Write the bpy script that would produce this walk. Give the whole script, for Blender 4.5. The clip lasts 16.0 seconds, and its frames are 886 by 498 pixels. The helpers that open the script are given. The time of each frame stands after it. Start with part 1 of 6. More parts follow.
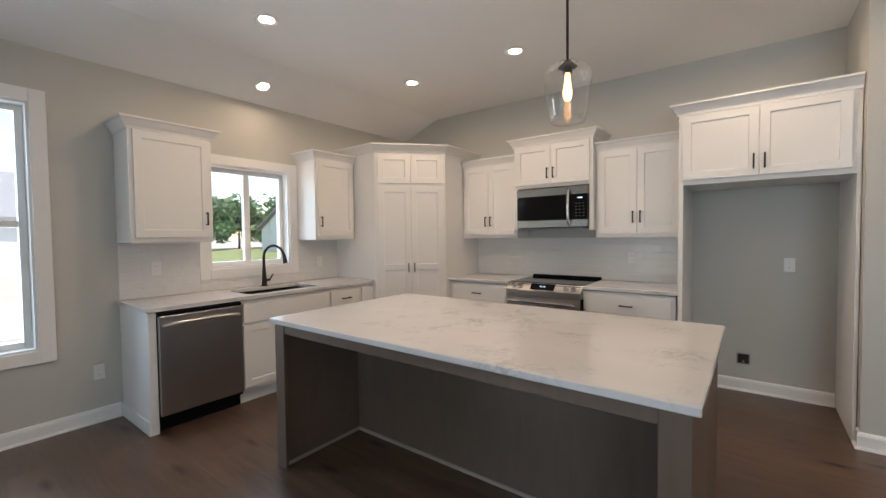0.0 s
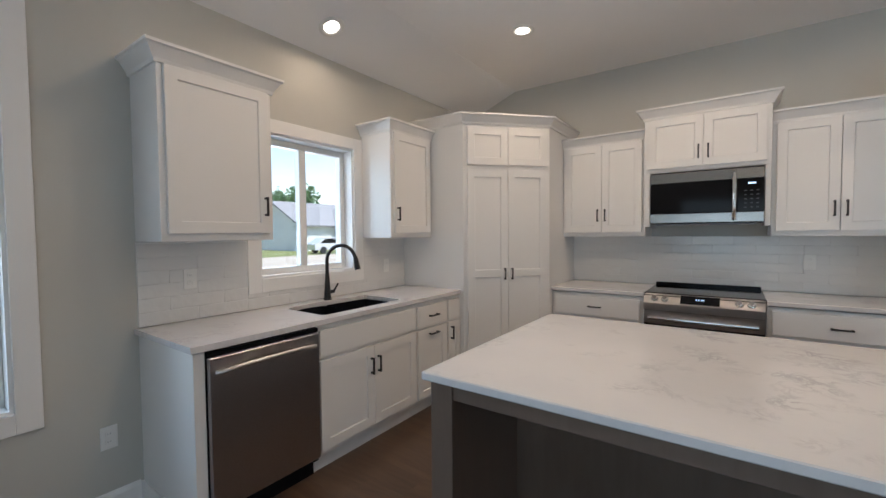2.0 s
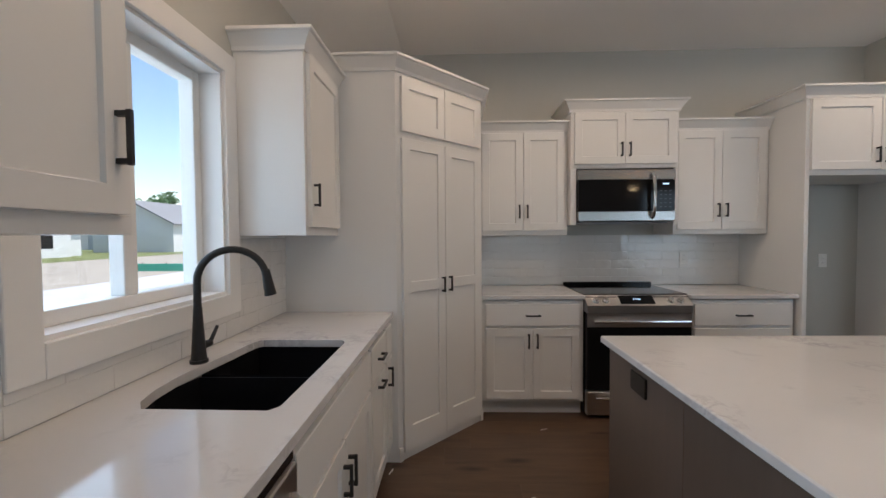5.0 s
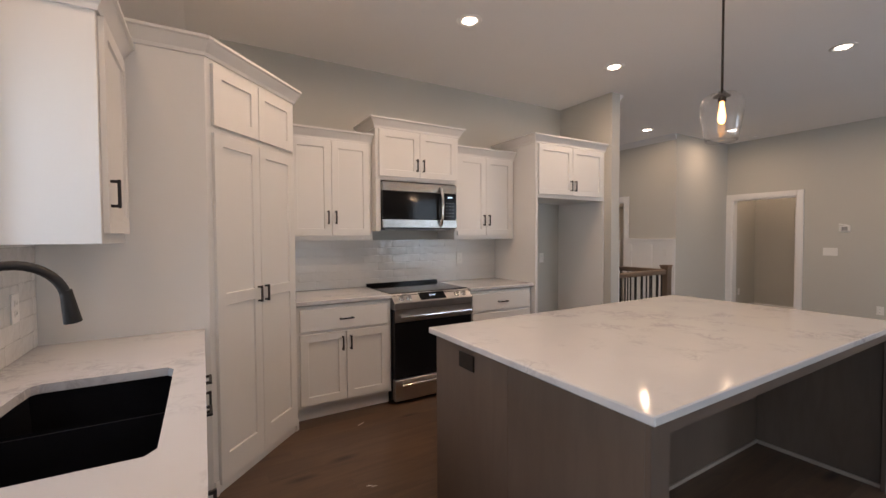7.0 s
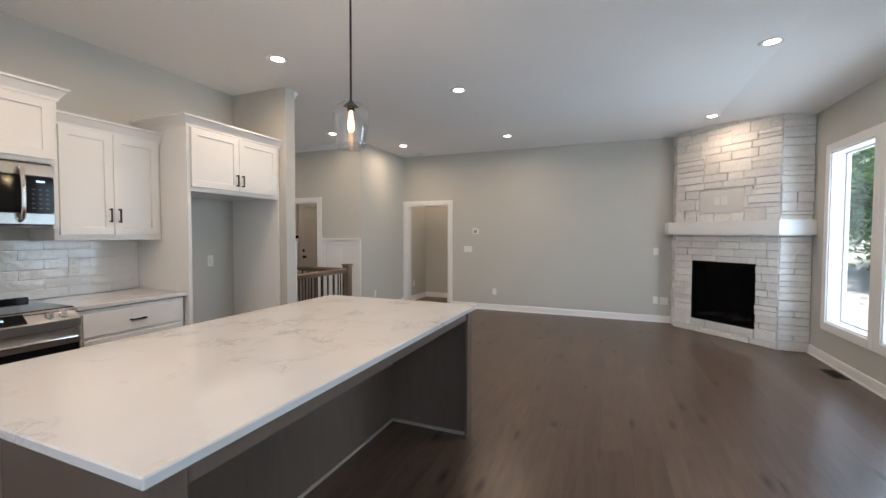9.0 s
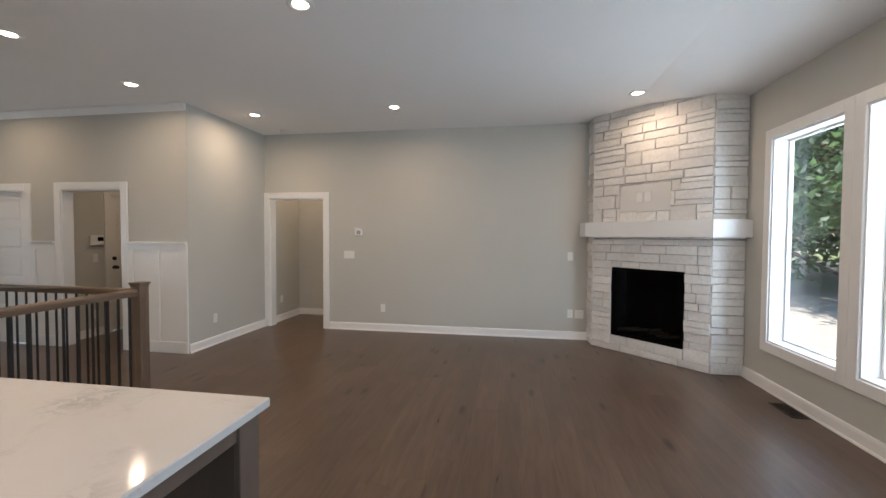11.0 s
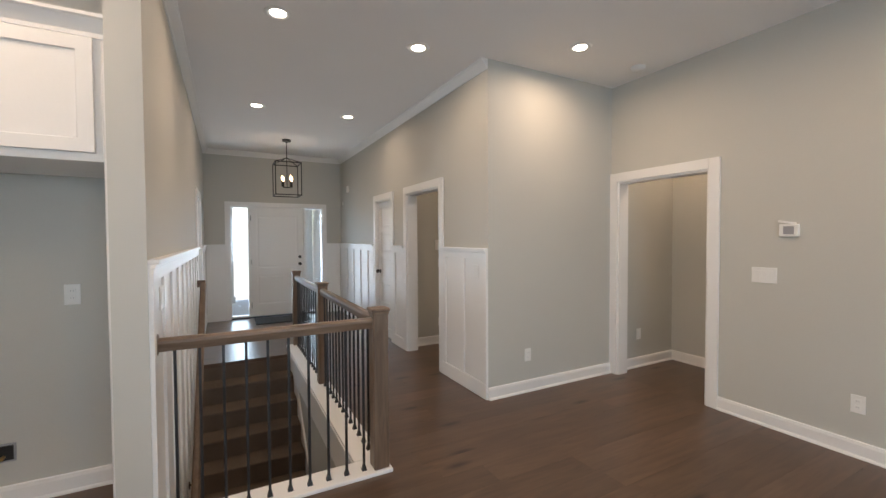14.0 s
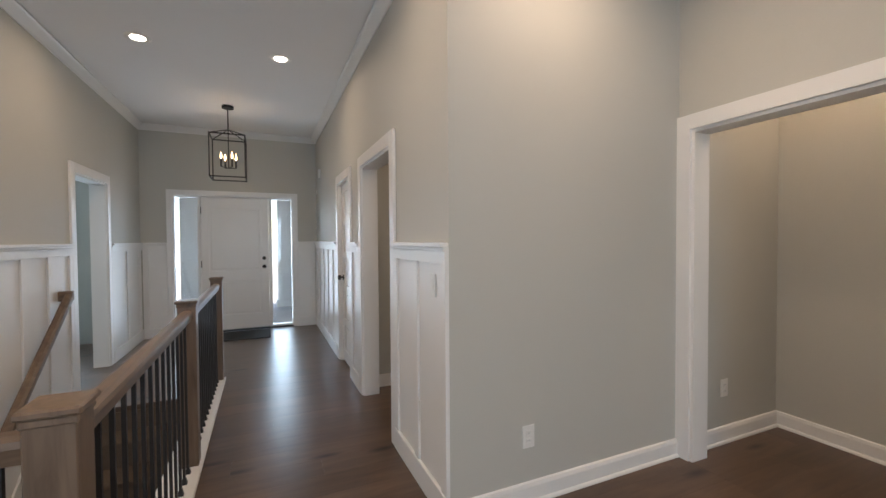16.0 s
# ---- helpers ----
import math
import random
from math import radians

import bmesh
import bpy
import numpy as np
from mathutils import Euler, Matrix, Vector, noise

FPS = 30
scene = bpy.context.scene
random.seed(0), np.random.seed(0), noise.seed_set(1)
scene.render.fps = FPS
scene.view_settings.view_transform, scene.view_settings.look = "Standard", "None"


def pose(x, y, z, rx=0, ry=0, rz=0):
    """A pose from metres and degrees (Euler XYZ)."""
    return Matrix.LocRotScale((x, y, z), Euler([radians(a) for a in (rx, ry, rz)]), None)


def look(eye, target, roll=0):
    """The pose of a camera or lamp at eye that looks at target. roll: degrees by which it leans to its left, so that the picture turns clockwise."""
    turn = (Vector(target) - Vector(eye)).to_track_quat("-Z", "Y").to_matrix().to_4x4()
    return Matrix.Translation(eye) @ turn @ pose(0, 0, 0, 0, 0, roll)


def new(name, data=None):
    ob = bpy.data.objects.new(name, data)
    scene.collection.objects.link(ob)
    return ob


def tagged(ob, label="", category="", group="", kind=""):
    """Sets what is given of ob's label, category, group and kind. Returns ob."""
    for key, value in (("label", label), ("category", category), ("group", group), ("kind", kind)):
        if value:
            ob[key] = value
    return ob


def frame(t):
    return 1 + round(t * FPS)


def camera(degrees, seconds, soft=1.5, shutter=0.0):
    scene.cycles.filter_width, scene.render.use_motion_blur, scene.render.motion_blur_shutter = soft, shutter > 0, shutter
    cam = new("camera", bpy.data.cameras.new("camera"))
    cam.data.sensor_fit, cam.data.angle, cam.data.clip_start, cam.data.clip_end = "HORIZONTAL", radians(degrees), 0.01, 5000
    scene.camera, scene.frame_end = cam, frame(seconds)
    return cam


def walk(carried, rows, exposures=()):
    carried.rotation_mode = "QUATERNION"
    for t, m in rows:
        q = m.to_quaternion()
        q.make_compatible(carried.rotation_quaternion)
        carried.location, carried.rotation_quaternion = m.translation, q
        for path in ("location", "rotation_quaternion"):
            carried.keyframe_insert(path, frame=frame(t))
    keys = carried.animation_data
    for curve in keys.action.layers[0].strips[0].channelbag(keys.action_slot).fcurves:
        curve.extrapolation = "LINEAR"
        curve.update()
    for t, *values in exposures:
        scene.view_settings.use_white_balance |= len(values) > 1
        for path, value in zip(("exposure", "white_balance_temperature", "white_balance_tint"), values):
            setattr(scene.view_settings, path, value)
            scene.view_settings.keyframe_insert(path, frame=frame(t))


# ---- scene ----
cam = camera(94.6, 16.0)
PATH = [
    (0, (-0.129, 0.281, 1.406), (-1.335, 1.875, 1.337), -0.7),
    (0.5, (-0.462, 0.277, 1.432), (-1.654, 1.882, 1.358), -0.6),
    (1, (-0.846, 0.348, 1.427), (-2.025, 1.962, 1.35), -0.5),
    (1.5, (-1.243, 0.403, 1.418), (-2.409, 2.026, 1.342), -0.5),
    (2, (-1.573, 0.49, 1.4), (-2.731, 2.119, 1.325), -0.5),
    (2.5, (-1.938, 0.643, 1.386), (-3.057, 2.299, 1.32), -0.6),
    (3, (-2.26, 0.751, 1.372), (-3.302, 2.456, 1.301), -0.4),
    (3.2, (-2.377, 0.785, 1.376), (-3.37, 2.519, 1.302), -0.4),
    (5.3, (-3.193, 1.077, 1.365), (-3.056, 3.071, 1.299), -0.3),
    (5.5, (-3.241, 1.1, 1.371), (-2.98, 3.082, 1.305), -0.2),
    (6, (-3.342, 1.095, 1.384), (-2.798, 3.019, 1.322), -0.3),
    (6.5, (-3.434, 1.043, 1.391), (-2.647, 2.881, 1.331), -0.3),
    (7, (-3.479, 0.973, 1.393), (-2.467, 2.697, 1.33), -0.3),
    (7.5, (-3.487, 0.887, 1.396), (-2.244, 2.453, 1.33), -0.2),
    (8, (-3.434, 0.775, 1.403), (-1.96, 2.125, 1.332), -0.1),
    (8.5, (-3.284, 0.696, 1.416), (-1.602, 1.775, 1.338), 0.2),
    (9, (-2.987, 0.734, 1.412), (-1.137, 1.492, 1.341), 0.2),
    (9.2, (-2.858, 0.782, 1.403), (-0.96, 1.408, 1.337), 0.1),
    (11.3, (-1.14, 0.871, 1.422), (0.832, 1.194, 1.359), 0.3),
    (11.5, (-0.974, 0.856, 1.396), (0.982, 1.267, 1.341), 0.2),
    (12, (-0.549, 0.874, 1.429), (1.327, 1.563, 1.355), 0.1),
    (12.5, (-0.149, 1.041, 1.413), (1.584, 2.037, 1.352), -0.0),
    (13, (0.235, 1.215, 1.458), (1.745, 2.526, 1.391), 0.0),
    (13.5, (0.571, 1.461, 1.437), (1.8, 3.038, 1.379), -0.2),
    (14, (0.885, 1.694, 1.427), (1.825, 3.458, 1.373), -0.3),
    (14.5, (1.187, 1.978, 1.427), (1.893, 3.849, 1.373), -0.3),
    (15, (1.432, 2.3, 1.411), (2.025, 4.21, 1.363), -0.3),
    (15.5, (1.779, 2.595, 1.385), (2.393, 4.497, 1.337), -0.4),
    (16, (2.119, 2.929, 1.349), (2.924, 4.759, 1.303), -0.4),
]
EXPOSURES = [(0, 1.11, 6210, 11), (1.5, 0.98, 5960, 10), (3, 0.79, 5610, 9), (5.5, 0.58, 6190, 13), (6.5, 0.72, 6610, 19), (7.5, 1.17, 6560, 18),
             (8.5, 1.4, 6030, 11), (9.2, 1.31, 5930, 10), (11.5, 1.25, 6180, 12), (12.5, 1.52, 6180, 13), (13, 1.52, 6290, 12), (16, 1.37, 6120, 12)]
walk(cam, [(t, look(eye, target, roll)) for t, eye, target, roll in PATH], EXPOSURES)

# ---- world, sun, large lights ----
world = bpy.data.worlds.new("sky")
scene.world = world
world.use_nodes = True
wn = world.node_tree
sky = wn.nodes.new("ShaderNodeTexSky")
sky.sky_type = "NISHITA"
sky.sun_disc = False
SUN_UP, SUN_TURN = radians(66), radians(95)
sky.air_density, sky.dust_density = 1.3, 0.5
sky.sun_elevation, sky.sun_rotation = SUN_UP, SUN_TURN
bg = wn.nodes["Background"]
bg.inputs[1].default_value = 0.15
wn.links.new(sky.outputs[0], bg.inputs[0])

sun_data = bpy.data.lights.new("sun", "SUN")
sun_data.energy, sun_data.angle, sun_data.color = 4.5, radians(0.6), (1.0, 0.95, 0.88)
sun = new("sun", sun_data)
sun_from = Vector((math.sin(SUN_TURN) * math.cos(SUN_UP), math.cos(SUN_TURN) * math.cos(SUN_UP), math.sin(SUN_UP)))
sun.matrix_world = look(sun_from * 40, (0, 0, 0))


def window_light(name, eye, target, w, h, watts):
    """The sky's light through one window's opening."""
    d = bpy.data.lights.new(name, "AREA")
    d.shape, d.size, d.size_y, d.energy, d.color = "RECTANGLE", w, h, watts, (0.68, 0.86, 1.0)
    o = new(name, d)
    o.matrix_world = look(eye, target)
    return o


window_light("window_sky", (-4.75, 0.38, 1.6), (0, 0.38, 1.0), 1.1, 2.0, 22)
window_light("window_sky", (-4.75, 2.4, 1.6), (0, 2.4, 1.4), 1.0, 1.2, 8)
window_light("window_sky", (2.41, -2.2, 1.5), (2.35, 4, 1.0), 1.0, 2.2, 22)
window_light("window_sky", (1.39, -2.2, 1.5), (1.35, 4, 1.0), 1.0, 2.2, 22)
window_light("window_sky", (-1.6, -1.82, 1.2), (-1.6, 4, 1.2), 1.7, 1.9, 10)
window_light("window_sky", (1.1, 10.05, 1.0), (1.1, 0, 0.9), 0.26, 1.8, 5)
window_light("window_sky", (-0.8, 10.05, 1.4), (-0.8, 0, 1.2), 1.1, 1.2, 30)
window_light("window_sky", (2.38, 10.05, 1.0), (2.38, 0, 0.9), 0.26, 1.8, 5)

# ---- materials ----


def material(name, color, rough=0.5, metal=0.0, var=0.06, scale=6.0, grain=0.0, grain_scale=90.0, bump=0.0, spec=0.5, coat=0.0, object_random=0.0, shift=False):
    m = bpy.data.materials.new(name)
    m.use_nodes = True
    t = m.node_tree
    b = t.nodes["Principled BSDF"]
    b.inputs["Roughness"].default_value = rough
    b.inputs["Metallic"].default_value = metal
    b.inputs["Specular IOR Level"].default_value = spec
    b.inputs["Coat Weight"].default_value = coat
    co = t.nodes.new("ShaderNodeTexCoord")
    n1 = t.nodes.new("ShaderNodeTexNoise")
    n1.inputs["Scale"].default_value = scale
    n1.inputs["Detail"].default_value = 4
    n2 = t.nodes.new("ShaderNodeTexNoise")
    n2.inputs["Scale"].default_value = grain_scale
    n2.inputs["Detail"].default_value = 3
    at = co.outputs["Object"]
    if shift:
        oi = t.nodes.new("ShaderNodeObjectInfo")
        sc = t.nodes.new("ShaderNodeVectorMath")
        sc.operation = "SCALE"
        sc.inputs[0].default_value = (31.0, 17.0, 11.0)
        ad = t.nodes.new("ShaderNodeVectorMath")
        ad.operation = "ADD"
        t.links.new(oi.outputs["Random"], sc.inputs["Scale"])
        t.links.new(co.outputs["Object"], ad.inputs[0])
        t.links.new(sc.outputs[0], ad.inputs[1])
        at = ad.outputs[0]
    for n in (n1, n2):
        t.links.new(at, n.inputs["Vector"])
    mix = t.nodes.new("ShaderNodeMix")
    mix.data_type = "RGBA"
    mix.inputs[6].default_value = [c * (1 - var) for c in color] + [1]
    mix.inputs[7].default_value = [min(1, c * (1 + var)) for c in color] + [1]
    t.links.new(n1.outputs[0], mix.inputs[0])
    out = mix.outputs[2]
    if grain:
        g = t.nodes.new("ShaderNodeMix")
        g.data_type, g.blend_type = "RGBA", "MULTIPLY"
        g.inputs[0].default_value = 1.0
        ramp = t.nodes.new("ShaderNodeMapRange")
        ramp.inputs[1].default_value, ramp.inputs[2].default_value = 0.3, 0.7
        ramp.inputs[3].default_value, ramp.inputs[4].default_value = 1 - grain, 1.0
        t.links.new(n2.outputs[0], ramp.inputs[0])
        t.links.new(out, g.inputs[6])
        t.links.new(ramp.outputs[0], g.inputs[7])
        out = g.outputs[2]
    if object_random:
        info = t.nodes.new("ShaderNodeObjectInfo")
        r = t.nodes.new("ShaderNodeMapRange")
        r.inputs[3].default_value, r.inputs[4].default_value = 1 - object_random, 1 + object_random
        t.links.new(info.outputs["Random"], r.inputs[0])
        g = t.nodes.new("ShaderNodeMix")
        g.data_type, g.blend_type = "RGBA", "MULTIPLY"
        g.inputs[0].default_value = 1.0
        t.links.new(out, g.inputs[6])
        t.links.new(r.outputs[0], g.inputs[7])
        out = g.outputs[2]
    t.links.new(out, b.inputs["Base Color"])
    if bump:
        bp = t.nodes.new("ShaderNodeBump")
        bp.inputs["Strength"].default_value = bump
        bp.inputs["Distance"].default_value = 0.01
        t.links.new(n2.outputs[0], bp.inputs["Height"])
        t.links.new(bp.outputs[0], b.inputs["Normal"])
    return m


def brushed(m, amount):
    """Stretches a metal's highlights across its brush marks."""
    m.node_tree.nodes["Principled BSDF"].inputs["Anisotropic"].default_value = amount
    return m


def glow(name, color, strength):
    m = bpy.data.materials.new(name)
    m.use_nodes = True
    b = m.node_tree.nodes["Principled BSDF"]
    b.inputs["Base Color"].default_value = (*color, 1)
    b.inputs["Emission Color"].default_value = (*color, 1)
    b.inputs["Emission Strength"].default_value = strength
    return m


def glass(name, tint=(1, 1, 1), rough=0.0, ior=1.45):
    m = bpy.data.materials.new(name)
    m.use_nodes = True
    b = m.node_tree.nodes["Principled BSDF"]
    b.inputs["Base Color"].default_value = (*tint, 1)
    b.inputs["Transmission Weight"].default_value = 1
    b.inputs["Roughness"].default_value = rough
    b.inputs["IOR"].default_value = ior
    return m


def thin_glass(name):
    """A flat pane: mostly see-through with a faint mirror."""
    m = bpy.data.materials.new(name)
    m.use_nodes = True
    t = m.node_tree
    t.nodes.remove(t.nodes["Principled BSDF"])
    tr = t.nodes.new("ShaderNodeBsdfTransparent")
    gl = t.nodes.new("ShaderNodeBsdfGlossy")
    gl.inputs["Roughness"].default_value = 0.02
    mx = t.nodes.new("ShaderNodeMixShader")
    mx.inputs[0].default_value = 0.06
    t.links.new(tr.outputs[0], mx.inputs[1])
    t.links.new(gl.outputs[0], mx.inputs[2])
    t.links.new(mx.outputs[0], t.nodes["Material Output"].inputs[0])
    return m


def shade_glass(name):
    """Thin blown glass: clear, with gloss that grows at the rim."""
    m = thin_glass(name)
    t = m.node_tree
    fz = t.nodes.new("ShaderNodeLayerWeight")
    fz.inputs[0].default_value = 0.25
    rg_ = t.nodes.new("ShaderNodeMapRange")
    rg_.inputs[3].default_value, rg_.inputs[4].default_value = 0.05, 0.85
    mixer = [n for n in t.nodes if n.type == "MIX_SHADER"][0]
    t.links.new(fz.outputs["Facing"], rg_.inputs[0])
    t.links.new(rg_.outputs[0], mixer.inputs[0])
    return m


def wood(name, dark, light, rough, axis="X", stretch=14.0, scale=2.2, knots=False, object_random=0.0, bump=0.05):
    """Wood with grain along one of the object's axes."""
    m = bpy.data.materials.new(name)
    m.use_nodes = True
    t = m.node_tree
    b = t.nodes["Principled BSDF"]
    co = t.nodes.new("ShaderNodeTexCoord")
    info = t.nodes.new("ShaderNodeObjectInfo")
    off = t.nodes.new("ShaderNodeVectorMath")
    off.operation = "ADD"
    sc = t.nodes.new("ShaderNodeVectorMath")
    sc.operation = "SCALE"
    sc.inputs[0].default_value = (31.0, 17.0, 11.0)
    t.links.new(info.outputs["Random"], sc.inputs["Scale"])
    t.links.new(co.outputs["Object"], off.inputs[0])
    t.links.new(sc.outputs[0], off.inputs[1])
    mp = t.nodes.new("ShaderNodeMapping")
    s = [stretch, stretch, stretch]
    s["XYZ".index(axis)] = 1.0
    mp.inputs["Scale"].default_value = s
    t.links.new(off.outputs[0], mp.inputs[0])
    n = t.nodes.new("ShaderNodeTexNoise")
    n.inputs["Scale"].default_value, n.inputs["Detail"].default_value, n.inputs["Roughness"].default_value = scale, 7, 0.62
    n.inputs["Distortion"].default_value = 0.6
    t.links.new(mp.outputs[0], n.inputs["Vector"])
    cr = t.nodes.new("ShaderNodeValToRGB")
    cr.color_ramp.elements[0].position, cr.color_ramp.elements[1].position = 0.3, 0.72
    cr.color_ramp.elements[0].color, cr.color_ramp.elements[1].color = (*dark, 1), (*light, 1)
    t.links.new(n.outputs[0], cr.inputs[0])
    out = cr.outputs[0]
    big = t.nodes.new("ShaderNodeTexNoise")
    big.inputs["Scale"].default_value = 1.1
    t.links.new(off.outputs[0], big.inputs["Vector"])
    r2 = t.nodes.new("ShaderNodeMapRange")
    r2.inputs[1].default_value, r2.inputs[2].default_value, r2.inputs[3].default_value, r2.inputs[4].default_value = 0.3, 0.7, 0.82, 1.15
    t.links.new(big.outputs[0], r2.inputs[0])

    def mult(a, f):
        g = t.nodes.new("ShaderNodeMix")
        g.data_type, g.blend_type = "RGBA", "MULTIPLY"
        g.inputs[0].default_value = 1.0
        t.links.new(a, g.inputs[6])
        t.links.new(f, g.inputs[7])
        return g.outputs[2]

    out = mult(out, r2.outputs[0])
    if object_random:
        r = t.nodes.new("ShaderNodeMapRange")
        r.inputs[3].default_value, r.inputs[4].default_value = 1 - object_random, 1 + object_random
        t.links.new(info.outputs["Random"], r.inputs[0])
        out = mult(out, r.outputs[0])
    if knots:
        mk = t.nodes.new("ShaderNodeMapping")
        mk.inputs["Scale"].default_value = (0.5, 1.7, 1.7)
        t.links.new(off.outputs[0], mk.inputs[0])
        v = t.nodes.new("ShaderNodeTexVoronoi")
        v.voronoi_dimensions = "2D"
        v.inputs["Scale"].default_value = 1.4
        t.links.new(mk.outputs[0], v.inputs["Vector"])
        rk = t.nodes.new("ShaderNodeMapRange")
        rk.inputs[1].default_value, rk.inputs[2].default_value, rk.inputs[3].default_value, rk.inputs[4].default_value = 0.012, 0.085, 0.15, 1.0
        t.links.new(v.outputs["Distance"], rk.inputs[0])
        out = mult(out, rk.outputs[0])
    t.links.new(out, b.inputs["Base Color"])
    rr = t.nodes.new("ShaderNodeMapRange")
    rr.inputs[3].default_value, rr.inputs[4].default_value = rough - 0.06, rough + 0.08
    t.links.new(n.outputs[0], rr.inputs[0])
    t.links.new(rr.outputs[0], b.inputs["Roughness"])
    bp = t.nodes.new("ShaderNodeBump")
    bp.inputs["Strength"].default_value, bp.inputs["Distance"].default_value = bump, 0.004
    t.links.new(n.outputs[0], bp.inputs["Height"])
    t.links.new(bp.outputs[0], b.inputs["Normal"])
    return m


def quartz(name):
    """White quartz with sparse grey veins."""
    m = bpy.data.materials.new(name)
    m.use_nodes = True
    t = m.node_tree
    b = t.nodes["Principled BSDF"]
    b.inputs["Roughness"].default_value = 0.09
    co = t.nodes.new("ShaderNodeTexCoord")
    wob = t.nodes.new("ShaderNodeTexNoise")
    wob.inputs["Scale"].default_value, wob.inputs["Detail"].default_value = 3.5, 6
    t.links.new(co.outputs["Object"], wob.inputs["Vector"])
    vein = t.nodes.new("ShaderNodeTexNoise")
    vein.inputs["Scale"].default_value, vein.inputs["Detail"].default_value, vein.inputs["Distortion"].default_value = 13.0, 5, 0.9
    vein.inputs["Roughness"].default_value = 0.65
    t.links.new(co.outputs["Object"], vein.inputs["Vector"])
    d = t.nodes.new("ShaderNodeMath")
    d.operation = "SUBTRACT"
    d.inputs[1].default_value = 0.5
    t.links.new(vein.outputs[0], d.inputs[0])
    a = t.nodes.new("ShaderNodeMath")
    a.operation = "ABSOLUTE"
    t.links.new(d.outputs[0], a.inputs[0])
    r = t.nodes.new("ShaderNodeMapRange")
    r.inputs[1].default_value, r.inputs[2].default_value, r.inputs[3].default_value, r.inputs[4].default_value = 0.0, 0.075, 1.0, 0.0
    t.links.new(a.outputs[0], r.inputs[0])
    mask = t.nodes.new("ShaderNodeTexNoise")
    mask.inputs["Scale"].default_value, mask.inputs["Detail"].default_value = 5.0, 7
    t.links.new(co.outputs["Object"], mask.inputs["Vector"])
    mr = t.nodes.new("ShaderNodeMapRange")
    mr.inputs[1].default_value, mr.inputs[2].default_value = 0.51, 0.68
    t.links.new(mask.outputs[0], mr.inputs[0])
    mul = t.nodes.new("ShaderNodeMath")
    mul.operation = "MULTIPLY"
    t.links.new(r.outputs[0], mul.inputs[0])
    t.links.new(mr.outputs[0], mul.inputs[1])
    c1 = t.nodes.new("ShaderNodeMix")
    c1.data_type = "RGBA"
    c1.inputs[6].default_value, c1.inputs[7].default_value = (0.66, 0.65, 0.64, 1), (0.59, 0.58, 0.58, 1)
    t.links.new(wob.outputs[0], c1.inputs[0])
    c2 = t.nodes.new("ShaderNodeMix")
    c2.data_type = "RGBA"
    c2.inputs[7].default_value = (0.45, 0.44, 0.45, 1)
    t.links.new(mul.outputs[0], c2.inputs[0])
    t.links.new(c1.outputs[2], c2.inputs[6])
    t.links.new(c2.outputs[2], b.inputs["Base Color"])
    return m


PAINT = material("greige_paint", (0.528, 0.518, 0.473), 0.62, var=0.03, scale=1.3, grain=0.03, grain_scale=260, bump=0.05)
CEILING = material("ceiling_paint", (0.86, 0.85, 0.84), 0.8, var=0.03, scale=1.1, grain=0.03, grain_scale=220, bump=0.06)
TRIM = material("white_trim_paint", (0.80, 0.79, 0.77), 0.32, var=0.02, scale=3, bump=0.02, grain_scale=40)
CAB = material("white_cabinet_paint", (0.74, 0.725, 0.70), 0.36, var=0.025, scale=2.5, bump=0.02, grain_scale=60)
BLACK = material("black_metal", (0.011, 0.010, 0.010), 0.48, metal=0.0, var=0.15, scale=20)
BRONZE = material("bronze_metal", (0.03, 0.024, 0.02), 0.4, metal=0.6, var=0.15, scale=20)
STEEL = brushed(material("brushed_steel", (0.60, 0.58, 0.56), 0.34, metal=1.0, var=0.05, scale=3, grain=0.08, grain_scale=160), 0.8)
HOODSTEEL = brushed(material("bright_brushed_steel", (0.42, 0.405, 0.385), 0.24, metal=1.0, var=0.06, scale=3, grain=0.08, grain_scale=160), 0.8)
DARKSTEEL = brushed(material("brushed_dark_steel", (0.50, 0.48, 0.475), 0.36, metal=1.0, var=0.06, scale=3, grain=0.08, grain_scale=160), 0.8)
CHROME = material("polished_steel", (0.7, 0.69, 0.68), 0.12, metal=1.0, var=0.02)
BLACKGLASS = material("black_glass", (0.008, 0.008, 0.009), 0.08, var=0.1, spec=0.14)
SINKBLACK = material("black_granite_sink", (0.008, 0.008, 0.010), 0.38, var=0.2, scale=40, grain=0.3, grain_scale=400, spec=0.2)
QUARTZ = quartz("white_quartz")
ISLAND = wood("taupe_island_paint", (0.112, 0.078, 0.058), (0.138, 0.098, 0.074), 0.42, axis="Z", stretch=6, scale=3, bump=0.02)
PLANK = wood("brown_floor_wood", (0.067, 0.0405, 0.0265), (0.128, 0.0795, 0.051), 0.295, axis="X", stretch=9, knots=True, object_random=0.07)
RAILWOOD = wood("stained_rail_wood", (0.098, 0.064, 0.042), (0.21, 0.147, 0.10), 0.4, axis="Z", stretch=12)
RAILWOODX = wood("stained_rail_wood_x", (0.098, 0.064, 0.042), (0.21, 0.147, 0.10), 0.4, axis="X", stretch=12)
RAILWOODY = wood("stained_rail_wood_y", (0.098, 0.064, 0.042), (0.21, 0.147, 0.10), 0.4, axis="Y", stretch=12)
CARPET = material("taupe_carpet", (0.17, 0.13, 0.10), 0.95, var=0.15, scale=8, grain=0.45, grain_scale=300, bump=0.5, spec=0.1)
